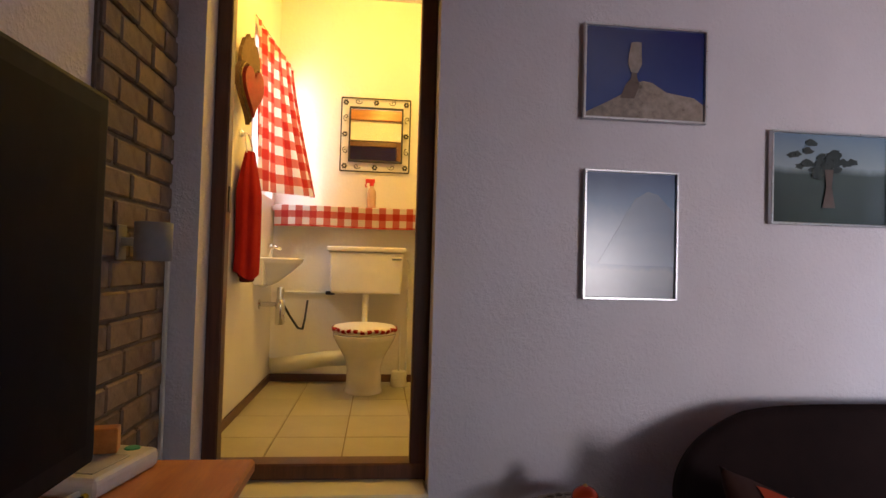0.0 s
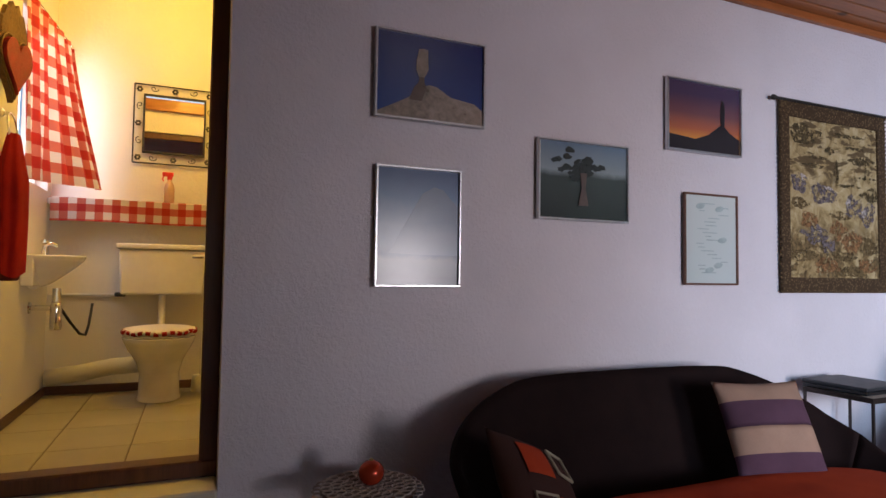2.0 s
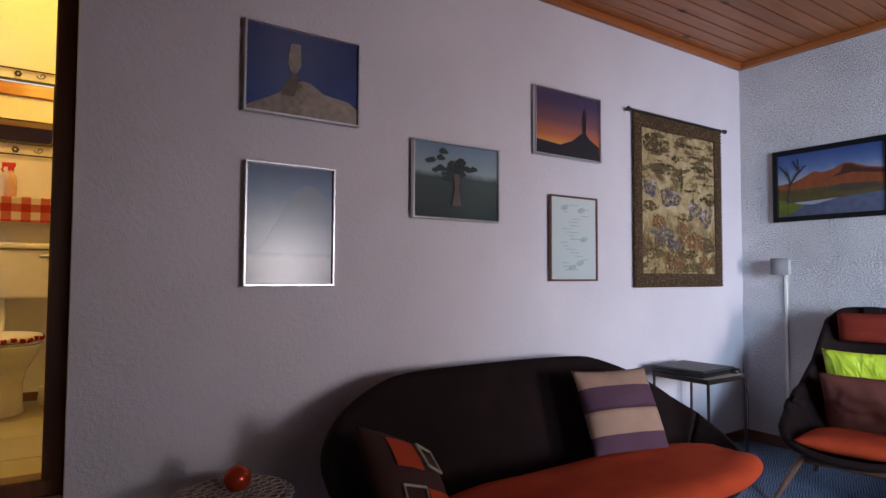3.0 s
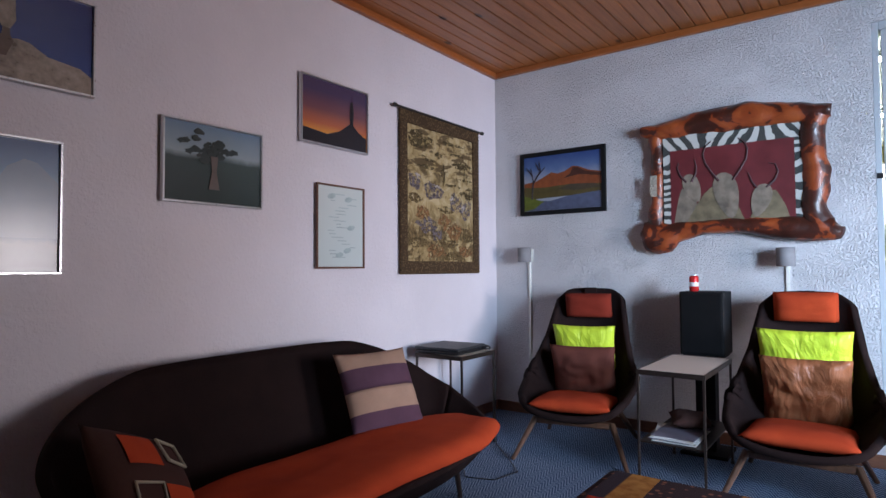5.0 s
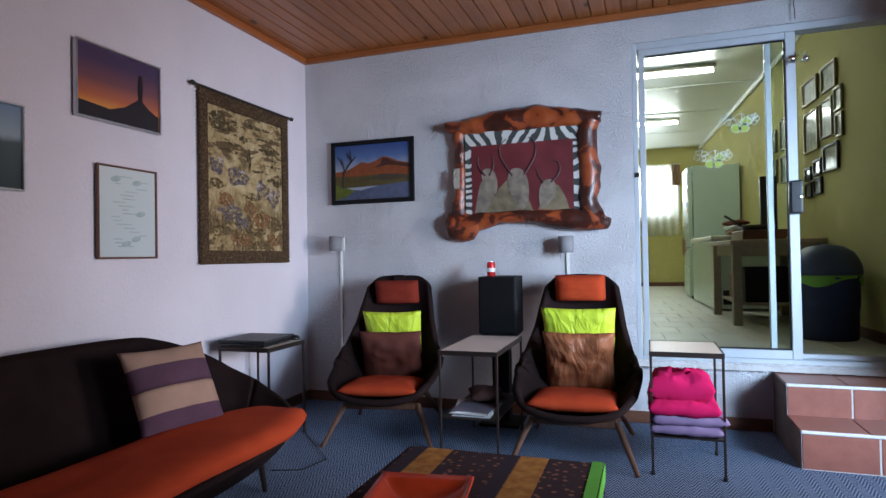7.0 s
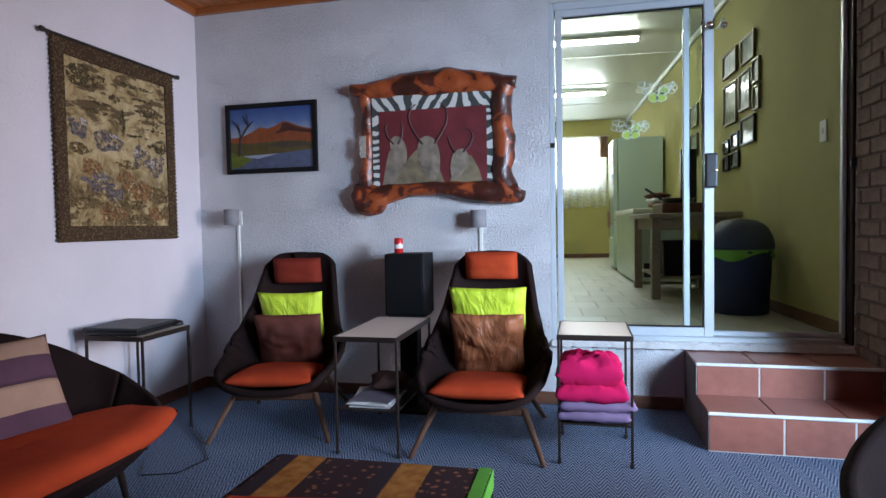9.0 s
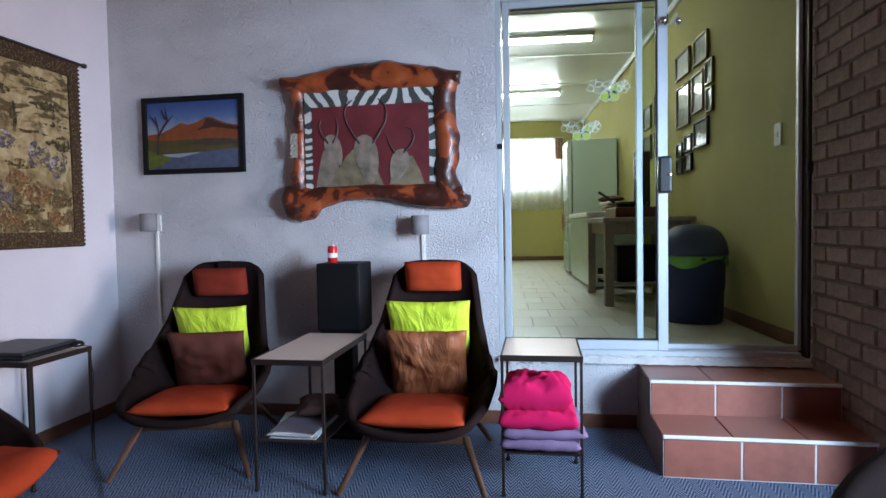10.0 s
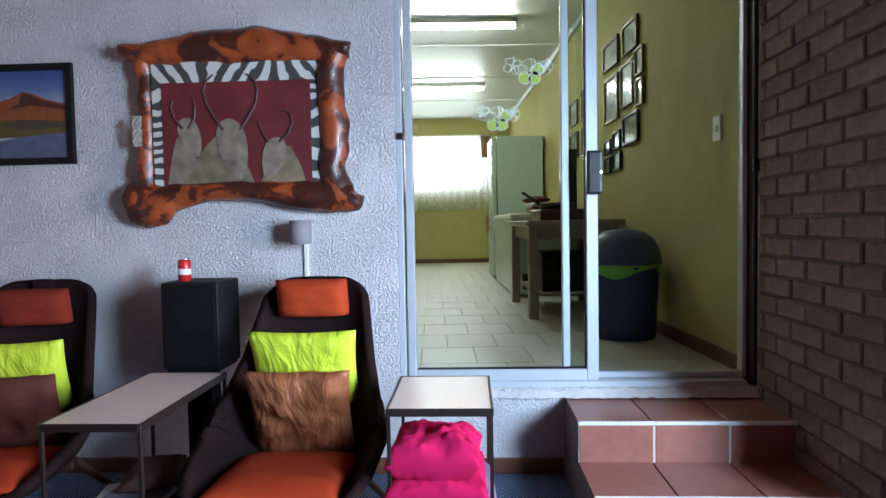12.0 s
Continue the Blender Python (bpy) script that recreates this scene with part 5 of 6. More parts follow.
def make_cloth():
    n = N("striped_batik_cloth", 0.9, 0, 0.15)
    x, yy, z = n.xyz()
    f, g, w2 = n.noise(26, 4), n.voronoi(34), n.noise(300, 2)
    s = n.math("FRACT", n.math("MULTIPLY_ADD", yy, 2.9, 0.50))
    ochre = n.ramp(f, (0.35, (0.30, 0.11, 0.02)), (0.65, (0.46, 0.20, 0.05)))
    dark = n.mix(n.ramp(g, (0.16, 0.75), (0.34, 0.0)), (0.035, 0.018, 0.022), (0.32, 0.12, 0.07))
    k = n.ramp(s, (0.0, 0.0), (0.27, 0.0), (0.29, 1.0), (1.0, 1.0))
    c = n.mix(k, ochre, dark)
    edge = n.math("GREATER_THAN", n.math("ABSOLUTE", n.math("SUBTRACT", s, 0.36)), 0.07)
    c = n.mix(edge, (0.03, 0.02, 0.03), c)
    n.colour(n.mix(n.math("MULTIPLY", w2, 0.25), c, (0.05, 0.03, 0.02)))
    n.bump(w2, 0.3, 0.003)
    return n.m


cl = thing("table_cloth", "striped brown and ochre batik cloth with a green border", "table cloth", (2.025, 0.20, 0.386))


def cloth(u, v):
    x, yy = (u - 0.5) * 1.10, (v - 0.5) * 0.80
    dx, dy = max(0, abs(x) - 0.475), max(0, abs(yy) - 0.345)
    z = 0.004 - (dx + dy) * 0.9 + 0.004 * noise.noise((x * 6, yy * 6, 1)) * (dx + dy > 0)
    return Vector((math.copysign(min(abs(x), 0.475 + dx * 0.12), x), math.copysign(min(abs(yy), 0.345 + dy * 0.12), yy), z))


solid(part("cloth", sheet(cloth, 40, 32), make_cloth(), cl, "brown and ochre striped batik"), 0.002, 1)
part("border", box(-0.474, 0.474, -0.352, -0.315, 0.0066, 0.0086, 0.0005), M_GREENCLOTH, cl, "bright green border")
part("border", box(-0.474, 0.474, -0.3575, -0.3545, -0.05, 0.0066, 0.0005), M_GREENCLOTH, cl)
rd = thing("red_dish", "shallow glossy red square dish on the coffee table", "dish", (1.92, 0.30, 0.395), 8)


def dish(u, v):
    x, yy = (u - 0.5) * 0.36, (v - 0.5) * 0.26
    r = max(abs(x) / 0.18, abs(yy) / 0.13)
    return Vector((x * (1 + 0.08 * r ** 3), yy * (1 + 0.08 * r ** 3), 0.004 + 0.04 * r ** 3.5))


solid(part("dish", sheet(dish, 22, 18), M_REDGLASS, rd, "", True), 0.006, 1)


# television on its pine stand
ts = thing("tv_stand", "orange pine television stand", "tv stand", (XW - 0.01, 0, 0))
part("tabletop", box(0.0, 0.475, 0.02, 1.42, 0.73, 0.76, 0.006), M_PINE, ts)
for a in ((0.02, 0.06, 0.05, 0.09), (0.37, 0.41, 0.05, 0.09), (0.02, 0.06, 1.35, 1.39), (0.37, 0.41, 1.35, 1.39)):
    part("leg", box(*a, 0, 0.73, 0.004), M_PINE, ts)
part("apron", box(0.395, 0.415, 0.09, 1.35, 0.62, 0.73, 0.003), M_PINE, ts)
part("lower_shelf", box(0.03, 0.40, 0.06, 1.38, 0.25, 0.27, 0.003), M_PINE, ts)
tv = thing("television", "large dark flat television switched off on the pine stand", "television", (-0.20, 0.552, 0.7605))
part("back", box(-0.09, -0.03, -0.45, 0.45, 0.16, 0.68, 0.02, None, 2), M_BLACK, tv)
part("bezel", box(-0.03, 0.0, -0.52, 0.52, 0.110, 0.700, 0.008, None, 2), M_BLACK_MATT, tv)
part("screen", box(-0.004, 0.0015, -0.485, 0.485, 0.145, 0.665), M_SCREEN, tv, "dark glossy screen")
part("neck", box(-0.06, -0.02, -0.07, 0.07, 0.02, 0.16, 0.005), M_BLACK, tv)
part("foot", box(-0.13, 0.09, -0.25, 0.25, 0.0, 0.02, 0.006, None, 2), M_BLACK, tv)
dv = thing("router", "white plastic set-top device with coloured buttons on the pine stand", "device", (-0.305, 1.30, 0.7605), -12)
part("case", box(-0.08, 0.08, -0.10, 0.10, 0.0, 0.04, 0.014, None, 3), M_WHITE, dv)
part("panel", box(-0.06, 0.06, -0.08, 0.03, 0.040, 0.0425, 0.001), plain("grey_slats", (0.5, 0.48, 0.44), 0.5), dv)
for i, c in enumerate(((0.55, 0.20, 0.03), (0.06, 0.38, 0.22))):
    part("button", lathe(((0.016, 0.040), (0.014, 0.043), (0.001, 0.0435)), 14, (-0.02 + 0.055 * i, 0.062 + 0.012 * i, 0)), plain("button_colour", c, 0.5), dv, "coloured button")
wb = part("wooden_block", box(-0.055, 0.055, -0.018, 0.018, 0, 0.05, 0.002), M_PINE)
wb.matrix_world = pose(-0.325, 1.325, 0.8045, 0, 0, 12)
tagged(wb, "small pine block standing on the white device", "wooden block")
for i, c in enumerate(((0.75, 0.72, 0.66), (0.70, 0.50, 0.04))):
    pl = thing("cable_plug", ("white" if i == 0 else "yellow") + " cable plug lying on the pine stand", "cable plug", (-0.292 + 0.025 * i, 1.165 + 0.02 * i, 0.769), 60)
    part("plug", tube(((0, 0, 0), (0.03, 0, 0.004)), 0.006, 8), plain("plug_colour", c, 0.4), pl)
    part("lead", tube(((0.0, 0, 0), (-0.05, 0.004, -0.002), (-0.12, 0.02, -0.003)), 0.0035, 6), M_BLACK, pl)


# ---------------------------------------------------------------- things in the toilet
wc = thing("toilet", "white ceramic toilet with a closed lid in a gingham cover", "toilet", (0.165, 4.30, ZT))


def bowl(u, v):
    a = 2 * math.pi * u
    prof = ((0.115, 0.16, -0.30), (0.105, 0.15, -0.30), (0.10, 0.14, -0.31), (0.12, 0.16, -0.34), (0.165, 0.21, -0.40), (0.185, 0.235, -0.415), (0.19, 0.24, -0.415))
    zz = (0.0, 0.03, 0.16, 0.24, 0.33, 0.375, 0.395)
    t = min(v, 0.9999) * 6
    i, f = int(t), t - int(t)
    rx, ry, cy = (prof[i][k] + (prof[i + 1][k] - prof[i][k]) * f for k in range(3))
    return Vector((rx * math.cos(a), cy + ry * math.sin(a), zz[i] + (zz[i + 1] - zz[i]) * f))


solid(part("bowl", sheet(bowl, 36, 24), M_CERAMIC, wc, "white ceramic bowl", True), 0.012, 1)


def disc(rx, ry, z0, z1, cy):
    bm = bmesh.new()
    rings = []
    for r, z in ((0.02, z0), (1.0, z0), (1.03, (z0 + z1) / 2), (0.98, z1), (0.80, z1 + 0.006), (0.02, z1 + 0.008)):
        rings.append([bm.verts.new((r * rx * math.cos(2 * math.pi * k / 40), cy + r * ry * math.sin(2 * math.pi * k / 40), z)) for k in range(40)])
    for a, c2 in zip(rings, rings[1:]):
        for k in range(40):
            bm.faces.new((a[k], a[(k + 1) % 40], c2[(k + 1) % 40], c2[k]))
    bm.faces.new(rings[0][::-1])
    bm.faces.new(rings[-1])
    return bm


part("seat", disc(0.195, 0.235, 0.397, 0.410, -0.415), M_CERAMIC, wc, "white seat", True)
lid = part("lid", disc(0.198, 0.238, 0.414, 0.440, -0.415), plain("quilted_white_lid", (0.72, 0.68, 0.62), 0.5), wc, "padded white lid", True)
n_seg = 30
for k in range(n_seg):
    a0, a1 = 2 * math.pi * k / n_seg, 2 * math.pi * (k + 0.62) / n_seg
    pts = [(0.197 * math.cos(a), -0.415 + 0.236 * math.sin(a), 0.424 + 0.004 * math.sin(9 * a)) for a in (a0, (a0 + a1) / 2, a1)]
    part("frill", tube(pts, 0.0125, 6), M_REDTOWEL, lid)
cs = thing("cistern", "white low-level toilet cistern on the back wall", "cistern", (0.158, 4.296, 0.99))


def tank(x, y, z0, z1, k, bev):
    bm = box(-x, x, -y, 0, z0, z1)
    for v in bm.verts:
        if v.co.z < (z0 + z1) / 2:
            v.co.x *= k
            v.co.y *= k
    bmesh.ops.bevel(bm, geom=bm.edges[:], offset=bev, segments=3, affect="EDGES", profile=0.6)
    return bm


part("tank", tank(0.252, 0.185, 0.0, 0.285, 0.95, 0.018), M_CERAMIC, cs, "white ceramic tank", True)
part("lid", tank(0.268, 0.20, 0.287, 0.322, 1.0, 0.012), M_CERAMIC, cs, "", True)
lev = part("lever", box(0.17, 0.24, -0.21, -0.196, 0.235, 0.252, 0.005), M_CHROME, cs, "chrome flush lever")
part("pivot", lathe(((0.012, 0.0), (0.012, 0.012), (0.008, 0.015)), 12), M_CHROME, lev).matrix_basis = pose(0.215, -0.185, 0.244, 90, 0, 0)
pipe = part("flush_pipe", tube(((0.157, 4.18, 0.988), (0.157, 4.18, 0.86), (0.157, 4.15, 0.79), (0.157, 4.12, 0.74)), 0.021, 14), M_WHITE, None, "", True)
tagged(pipe, "white plastic flush pipe below the cistern", "pipe")
sp2 = part("soil_pipe", tube(((0.05, 4.16, 0.55), (-0.12, 4.20, 0.535), (-0.30, 4.225, 0.50), (-0.47, 4.24, 0.475)), 0.052, 16), M_CREAM, None, "", True)
tagged(sp2, "cream soil pipe running along the back wall", "pipe")
wp = thing("water_pipe", "thin white water pipe with a black stop tap", "pipe", (0, 4.285, 0))
part("run", tube(((-0.49, 0, 0.985), (-0.08, 0, 0.985)), 0.008, 8), M_WHITE, wp)
part("stop_tap", box(-0.125, -0.06, -0.03, 0.005, 0.972, 1.0, 0.008, None, 2), M_BLACK, wp, "black stop tap")
part("riser", tube(((0.455, 0, 0.40), (0.455, 0, 1.02)), 0.009, 8), M_WHITE, wp)
part("float_pipe", tube(((0.44, -0.08, 1.24), (0.458, -0.06, 1.20), (0.455, -0.04, 1.05)), 0.011, 8), M_WHITE, wp)
br = thing("toilet_brush", "white toilet brush in its holder beside the toilet", "toilet brush", (0.40, 4.16, ZT))
part("holder", lathe(((0.055, 0.0), (0.058, 0.006), (0.05, 0.10), (0.046, 0.105)), 20), M_WHITE, br, "", True)
part("stick", tube(((0, 0, 0.09), (0, 0, 0.42)), 0.007, 8), M_WHITE, br)

# ledge with its gingham cloth, and the spray bottle
structure("toilet_ledge", box(-0.498, 0.798, 4.19, 4.299, 1.54, 1.582, 0.004), M_TOILET_WALL, "plastered ledge along the toilet's back wall", "ledge")
lc = thing("ledge_cloth", "red and white gingham cloth over the toilet ledge", "cloth")


def drape(u, v):
    x = -0.48 + u * 1.26
    d = v * 0.25
    if d < 0.105:
        return Vector((x, 4.292 - d, 1.586 + 0.001 * math.sin(x * 30)))
    return Vector((x, 4.184 - 0.006 * abs(math.sin(x * 14)) - 0.006 * noise.noise((x * 5, 0, 0)), 1.586 - (d - 0.105) - 0.003 * math.sin(x * 7)))


solid(part("cloth", sheet(drape, 90, 16, (1.26 / 0.095, 0.25 / 0.095)), M_GINGHAM, lc), 0.003, 1)
sb = thing("spray_bottle", "clear spray bottle with a red trigger on the ledge", "spray bottle", (0.175, 4.235, 1.590))
part("bottle", lathe(((0.028, 0.0), (0.031, 0.004), (0.031, 0.10), (0.026, 0.125), (0.013, 0.145), (0.013, 0.155)), 20), plain("cloudy_pink_bottle", (0.66, 0.42, 0.30), 0.25, 0, 8, 0.15, 0), sb, "pale pink bottle", True)
part("trigger_head", box(-0.045, 0.022, -0.012, 0.012, 0.176, 0.205, 0.007, None, 2), plain("red_plastic", (0.60, 0.03, 0.03), 0.35), sb, "red trigger head")
part("collar", lathe(((0.016, 0.155), (0.016, 0.178)), 14), plain("red_collar", (0.60, 0.03, 0.03), 0.35), sb)
part("lever", tube(((-0.035, 0, 0.18), (-0.045, 0, 0.16), (-0.036, 0, 0.145)), 0.005, 6), plain("red_lever", (0.60, 0.03, 0.03), 0.35), sb)

# curtain on its wire
cu = thing("gingham_curtain", "red and white gingham curtain half drawn over the toilet window", "curtain")


def curtain(u, v):
    k = 1 - v
    x0, y0 = -0.485 + 0.11 * u, 3.47 + 0.62 * u + 0.12 * u * k
    zt, zb = 2.575 - 0.09 * u, 1.60 + 0.045 * u
    fold = 0.030 * math.sin(u * 38 + 0.9 * math.sin(v * 3)) * (0.55 + 0.45 * k) + 0.03 * math.sin(u * 9 + 1) * k
    bl2 = 0.17 * k ** 1.4 * u ** 1.3
    return Vector((x0 + fold * 0.8 + bl2, y0 + 0.012 * math.cos(u * 34), zb + (zt - zb) * v + 0.004 * math.sin(u * 30) * (v > 0.98)))


cur = part("cloth", sheet(curtain, 96, 24, (1.35 / 0.125, 0.97 / 0.125)), M_GINGHAM, cu, "", True)
part("wire", tube(((-0.49, 3.44, 2.585), (-0.37, 4.12, 2.487)), 0.004, 6), M_CHROME, cu)

# heart, towel ring and towel on the west wall
ht = thing("heart_ornament", "red glittering heart with a tin crown on the wall", "wall ornament", (TX0 + 0.05, 3.11, 1.87), -14)
ht.scale = (1, 1, 1.2)


def heart(s, oz):
    return [(s * 0.125 * math.sin(t) ** 3 * 1.05, oz + s * (0.30 * (13 * math.cos(t) - 5 * math.cos(2 * t) - 2 * math.cos(3 * t) - math.cos(4 * t)) / 34 + 0.16)) for t in [2 * math.pi * k / 36 for k in range(36)]]


part("heart_back", plate(heart(1.0, 0.0), 0.025, "x"), plain("tarnished_tin", (0.16, 0.085, 0.035), 0.5, 0.5, 90, 0.5, 0.6), ht, "tarnished tin heart")
part("heart_front", plate(heart(0.80, 0.032), 0.022, "x"), M_REDGLITTER, ht, "red glitter heart").matrix_basis = pose(0.025, 0, 0)
b = bmesh.new()
pts = [(0.03, u, z) for u, z in heart(0.90, 0.016)]
tube(pts + [pts[0]], 0.005, 6, b)
part("rim", b, bpy.data.materials["tarnished_tin"], ht, "embossed tin rim")
part("crown", plate([(-0.10, 0.24)] + [(-0.105 * math.cos(math.pi * k / 14), 0.25 + (0.13 + 0.012 * math.cos(k * math.pi)) * math.sin(math.pi * k / 14)) for k in range(1, 14)] + [(0.10, 0.24)], 0.02, "x"), bpy.data.materials["tarnished_tin"], ht, "embossed tin crown")
tr = thing("towel_ring", "chrome towel ring on the toilet wall", "towel ring", (TX0, 3.22, 1.86))
part("rose", lathe(((0.02, 0), (0.02, 0.008), (0.008, 0.02), (0.008, 0.035)), 14), M_CHROME, tr).matrix_basis = pose(0, 0, 0, 0, 90, 0)
part("ring", tube([(0.04 + 0.02 * (1 - math.cos(a)) * 0.5, 0.075 * math.sin(a), -0.075 + 0.075 * math.cos(a)) for a in [2 * math.pi * k / 24 for k in range(25)]], 0.005, 8), M_CHROME, tr, "chrome ring")
tw = thing("red_towel", "red terry hand towel hanging through the ring", "towel", (TX0 + 0.06, 3.22, 0))


def towel(u, v):
    wd = 0.055 + 0.075 * min(1, (1 - v) * 3.2)
    a = 2 * math.pi * u
    r = 1 + 0.12 * math.sin(3 * a + 2) + 0.08 * math.sin(7 * a)
    return Vector(((0.02 + 0.032 * min(1, (1 - v) * 3)) * r * math.cos(a), wd * r * math.sin(a) + 0.012 * math.sin(v * 5), 1.12 + 0.64 * v + 0.02 * math.sin(2 * a) * (v < 0.1)))


part("towel", sheet(towel, 40, 26), M_REDTOWEL, tw, "", True)
part("hem", box(-0.03, 0.03, -0.04, 0.06, 1.085, 1.13, 0.01), fabric("dark_red_hem", (0.12, 0.02, 0.015)), tw, "dark hem")

# basin
bs = thing("wash_basin", "small white ceramic hand basin on the toilet wall", "wash basin", (TX0, 3.88, 0))


def basin(u, v):
    a = math.pi * (u - 0.5)
    prof = ((0.02, 1.03), (0.10, 1.06), (0.20, 1.14), (0.255, 1.19), (0.265, 1.215), (0.255, 1.22), (0.225, 1.216), (0.19, 1.16), (0.10, 1.12), (0.01, 1.11))
    t = min(v, 0.9999) * (len(prof) - 1)
    i, f = int(t), t - int(t)
    r, z = prof[i][0] + (prof[i + 1][0] - prof[i][0]) * f, prof[i][1] + (prof[i + 1][1] - prof[i][1]) * f
    return Vector((max(0.0, r * math.cos(a)) + 0.003, r * math.sin(a) * 0.86, z))


part("bowl", sheet(basin, 28, 30), M_CERAMIC, bs, "", True)
part("back", box(0.002, 0.06, -0.22, 0.22, 1.05, 1.222, 0.012, None, 3), M_CERAMIC, bs)
tap = part("tap", tube(((0.06, 0, 1.222), (0.06, 0, 1.27), (0.085, 0, 1.29), (0.125, 0, 1.275)), 0.011, 10), M_CHROME, bs, "chrome tap", True)
part("tap_head", lathe(((0.008, 0), (0.018, 0.006), (0.018, 0.02), (0.006, 0.026)), 12, (0.06, 0, 1.285)), M_CHROME, tap)
part("waste", lathe(((0.022, 0.96), (0.022, 1.035)), 16, (0.13, 0, 0)), M_CHROME, bs)
part("trap", lathe(((0.026, 0.80), (0.03, 0.81), (0.03, 0.93), (0.024, 0.96)), 16, (0.13, 0, 0)), M_CHROME, bs, "chrome bottle trap", True)
part("trap_arm", tube(((0.0, 0, 0.925), (0.13, 0, 0.925)), 0.016, 10), M_CHROME, bs)
part("wall_flange", lathe(((0.034, 0.0), (0.032, 0.008), (0.017, 0.012)), 16), M_CHROME, bs).matrix_basis = pose(0.0, 0, 0.925, 0, 90, 0)
part("hose", tube(((0.14, 0.0, 0.94), (0.18, 0.10, 0.84), (0.215, 0.22, 0.755), (0.235, 0.30, 0.74), (0.245, 0.34, 0.80), (0.255, 0.38, 0.93)), 0.008, 8), M_IRON, bs, "flexible dark hose", True)

# mirror in a wrought frame
mi = thing("mirror", "square mirror in a black wrought-iron scroll frame", "mirror", (-0.0545, TY1 - 0.004, 1.854))
MW, MH = 0.488, 0.525
part("glass", box(0.067, 0.427, -0.02, -0.012, 0.080, 0.447), M_MIRROR, mi, "mirror glass")
for a in ((0.055, 0.439, 0.066, 0.080), (0.055, 0.439, 0.447, 0.461), (0.055, 0.067, 0.080, 0.447), (0.427, 0.439, 0.080, 0.447)):
    part("inner_frame", box(a[0], a[1], -0.028, -0.008, a[2], a[3], 0.002), M_IRON, mi)
for a in (((0, -0.012, 0), (MW, -0.012, 0)), ((0, -0.012, MH), (MW, -0.012, MH)), ((0, -0.012, 0), (0, -0.012, MH)), ((MW, -0.012, 0), (MW, -0.012, MH))):
    part("outer_bar", tube(a, 0.005, 6), M_IRON, mi)
for x, z in ((0.03, 0.035), (MW / 2, 0.03), (MW - 0.03, 0.035), (0.03, MH - 0.035), (MW / 2, MH - 0.03), (MW - 0.03, MH - 0.035), (0.027, MH / 2), (MW - 0.027, MH / 2)):
    for k in range(6):
        a = k * math.pi / 3
        o = part("petal", lathe(((0.001, -0.003), (0.008, 0.0), (0.001, 0.003)), 8), M_IRON, mi)
        o.matrix_basis = pose(x + 0.013 * math.cos(a), -0.016, z + 0.013 * math.sin(a), 90, 0, 0)
for i, (x, z, dx, dz) in enumerate(((0.12, 0.03, 1, 0), (0.36, 0.03, -1, 0), (0.12, MH - 0.03, 1, 0), (0.36, MH - 0.03, -1, 0), (0.027, 0.15, 0, 1), (0.027, 0.38, 0, -1), (MW - 0.027, 0.15, 0, 1), (MW - 0.027, 0.38, 0, -1))):
    pts = []
    for k in range(22):
        a, r = k * 0.42, 0.022 - 0.0009 * k
        u2, v2 = r * math.cos(a) + k * 0.0022 - 0.02, r * math.sin(a) * 0.9
        pts.append((x + (u2 * dx if dx else v2), -0.013, z + (u2 * dz if dz else v2)))
    part("scroll", tube(pts, 0.0028, 5), M_IRON, mi)
lb = thing("ceiling_lamp", "small glowing globe lamp on the toilet ceiling", "ceiling lamp", (0.25, 3.3, 2.965))
part("base", lathe(((0.05, 0.10), (0.05, 0.128)), 20), M_WHITE, lb)
gl = part("bulb", lathe([(0.045 * math.sin(math.pi * k / 12) + 0.001, 0.06 - 0.045 * math.cos(math.pi * k / 12)) for k in range(13)], 20, (0, 0, 0.0)), make_emit("warm_bulb", (1.0, 0.72, 0.25), 6), lb, "warm glowing bulb", True)
gl.visible_shadow = False

# ---------------------------------------------------------------- things in the kitchen (local axes of the turned room)


def kthing(name, label, category, x, y, z, group="", rz=0.0):
    t = thing(name, label, category, (0, 0, 0), 0, group)
    t.matrix_world = KM @ pose(x, y, z, 0, 0, rz)
    return t


for i, (x, y0, y1) in enumerate(((3.05, 0.65, 2.05), (5.75, 0.73, 2.13))):
    k = kthing("fluorescent_light", "white fluorescent tube light, lit, on the kitchen ceiling", "ceiling light", x, 0, KC - 0.10, "kitchen tube lights")
    part("housing", box(-0.05, 0.05, y0, y1, 0.045, 0.085, 0.006), M_WHITE, k)
    part("tube", tube(((0, y0 + 0.03, 0.02), (0, y1 - 0.03, 0.02)), 0.019, 12), M_TUBE, k, "glowing tube", True)
    part("holder", box(-0.02, 0.02, y0, y0 + 0.03, 0.0, 0.045, 0.003), M_WHITE, k)
    part("holder", box(-0.02, 0.02, y1 - 0.03, y1, 0.0, 0.045, 0.003), M_WHITE, k)
fr = kthing("refrigerator", "tall pale green refrigerator with a dark door gap", "refrigerator", 5.05, 0.03, ZK)
part("cabinet", box(0, 0.62, 0, 0.62, 0.04, 1.93, 0.012, None, 2), M_FRIDGE, fr)
part("door", box(0.0, 0.62, 0.632, 0.69, 0.75, 1.92, 0.012, None, 2), M_FRIDGE, fr)
part("door", box(0.0, 0.62, 0.632, 0.69, 0.05, 0.735, 0.012, None, 2), M_FRIDGE, fr)
part("plinth", box(0.03, 0.59, 0.03, 0.66, 0, 0.045, 0.003), M_BLACK, fr)
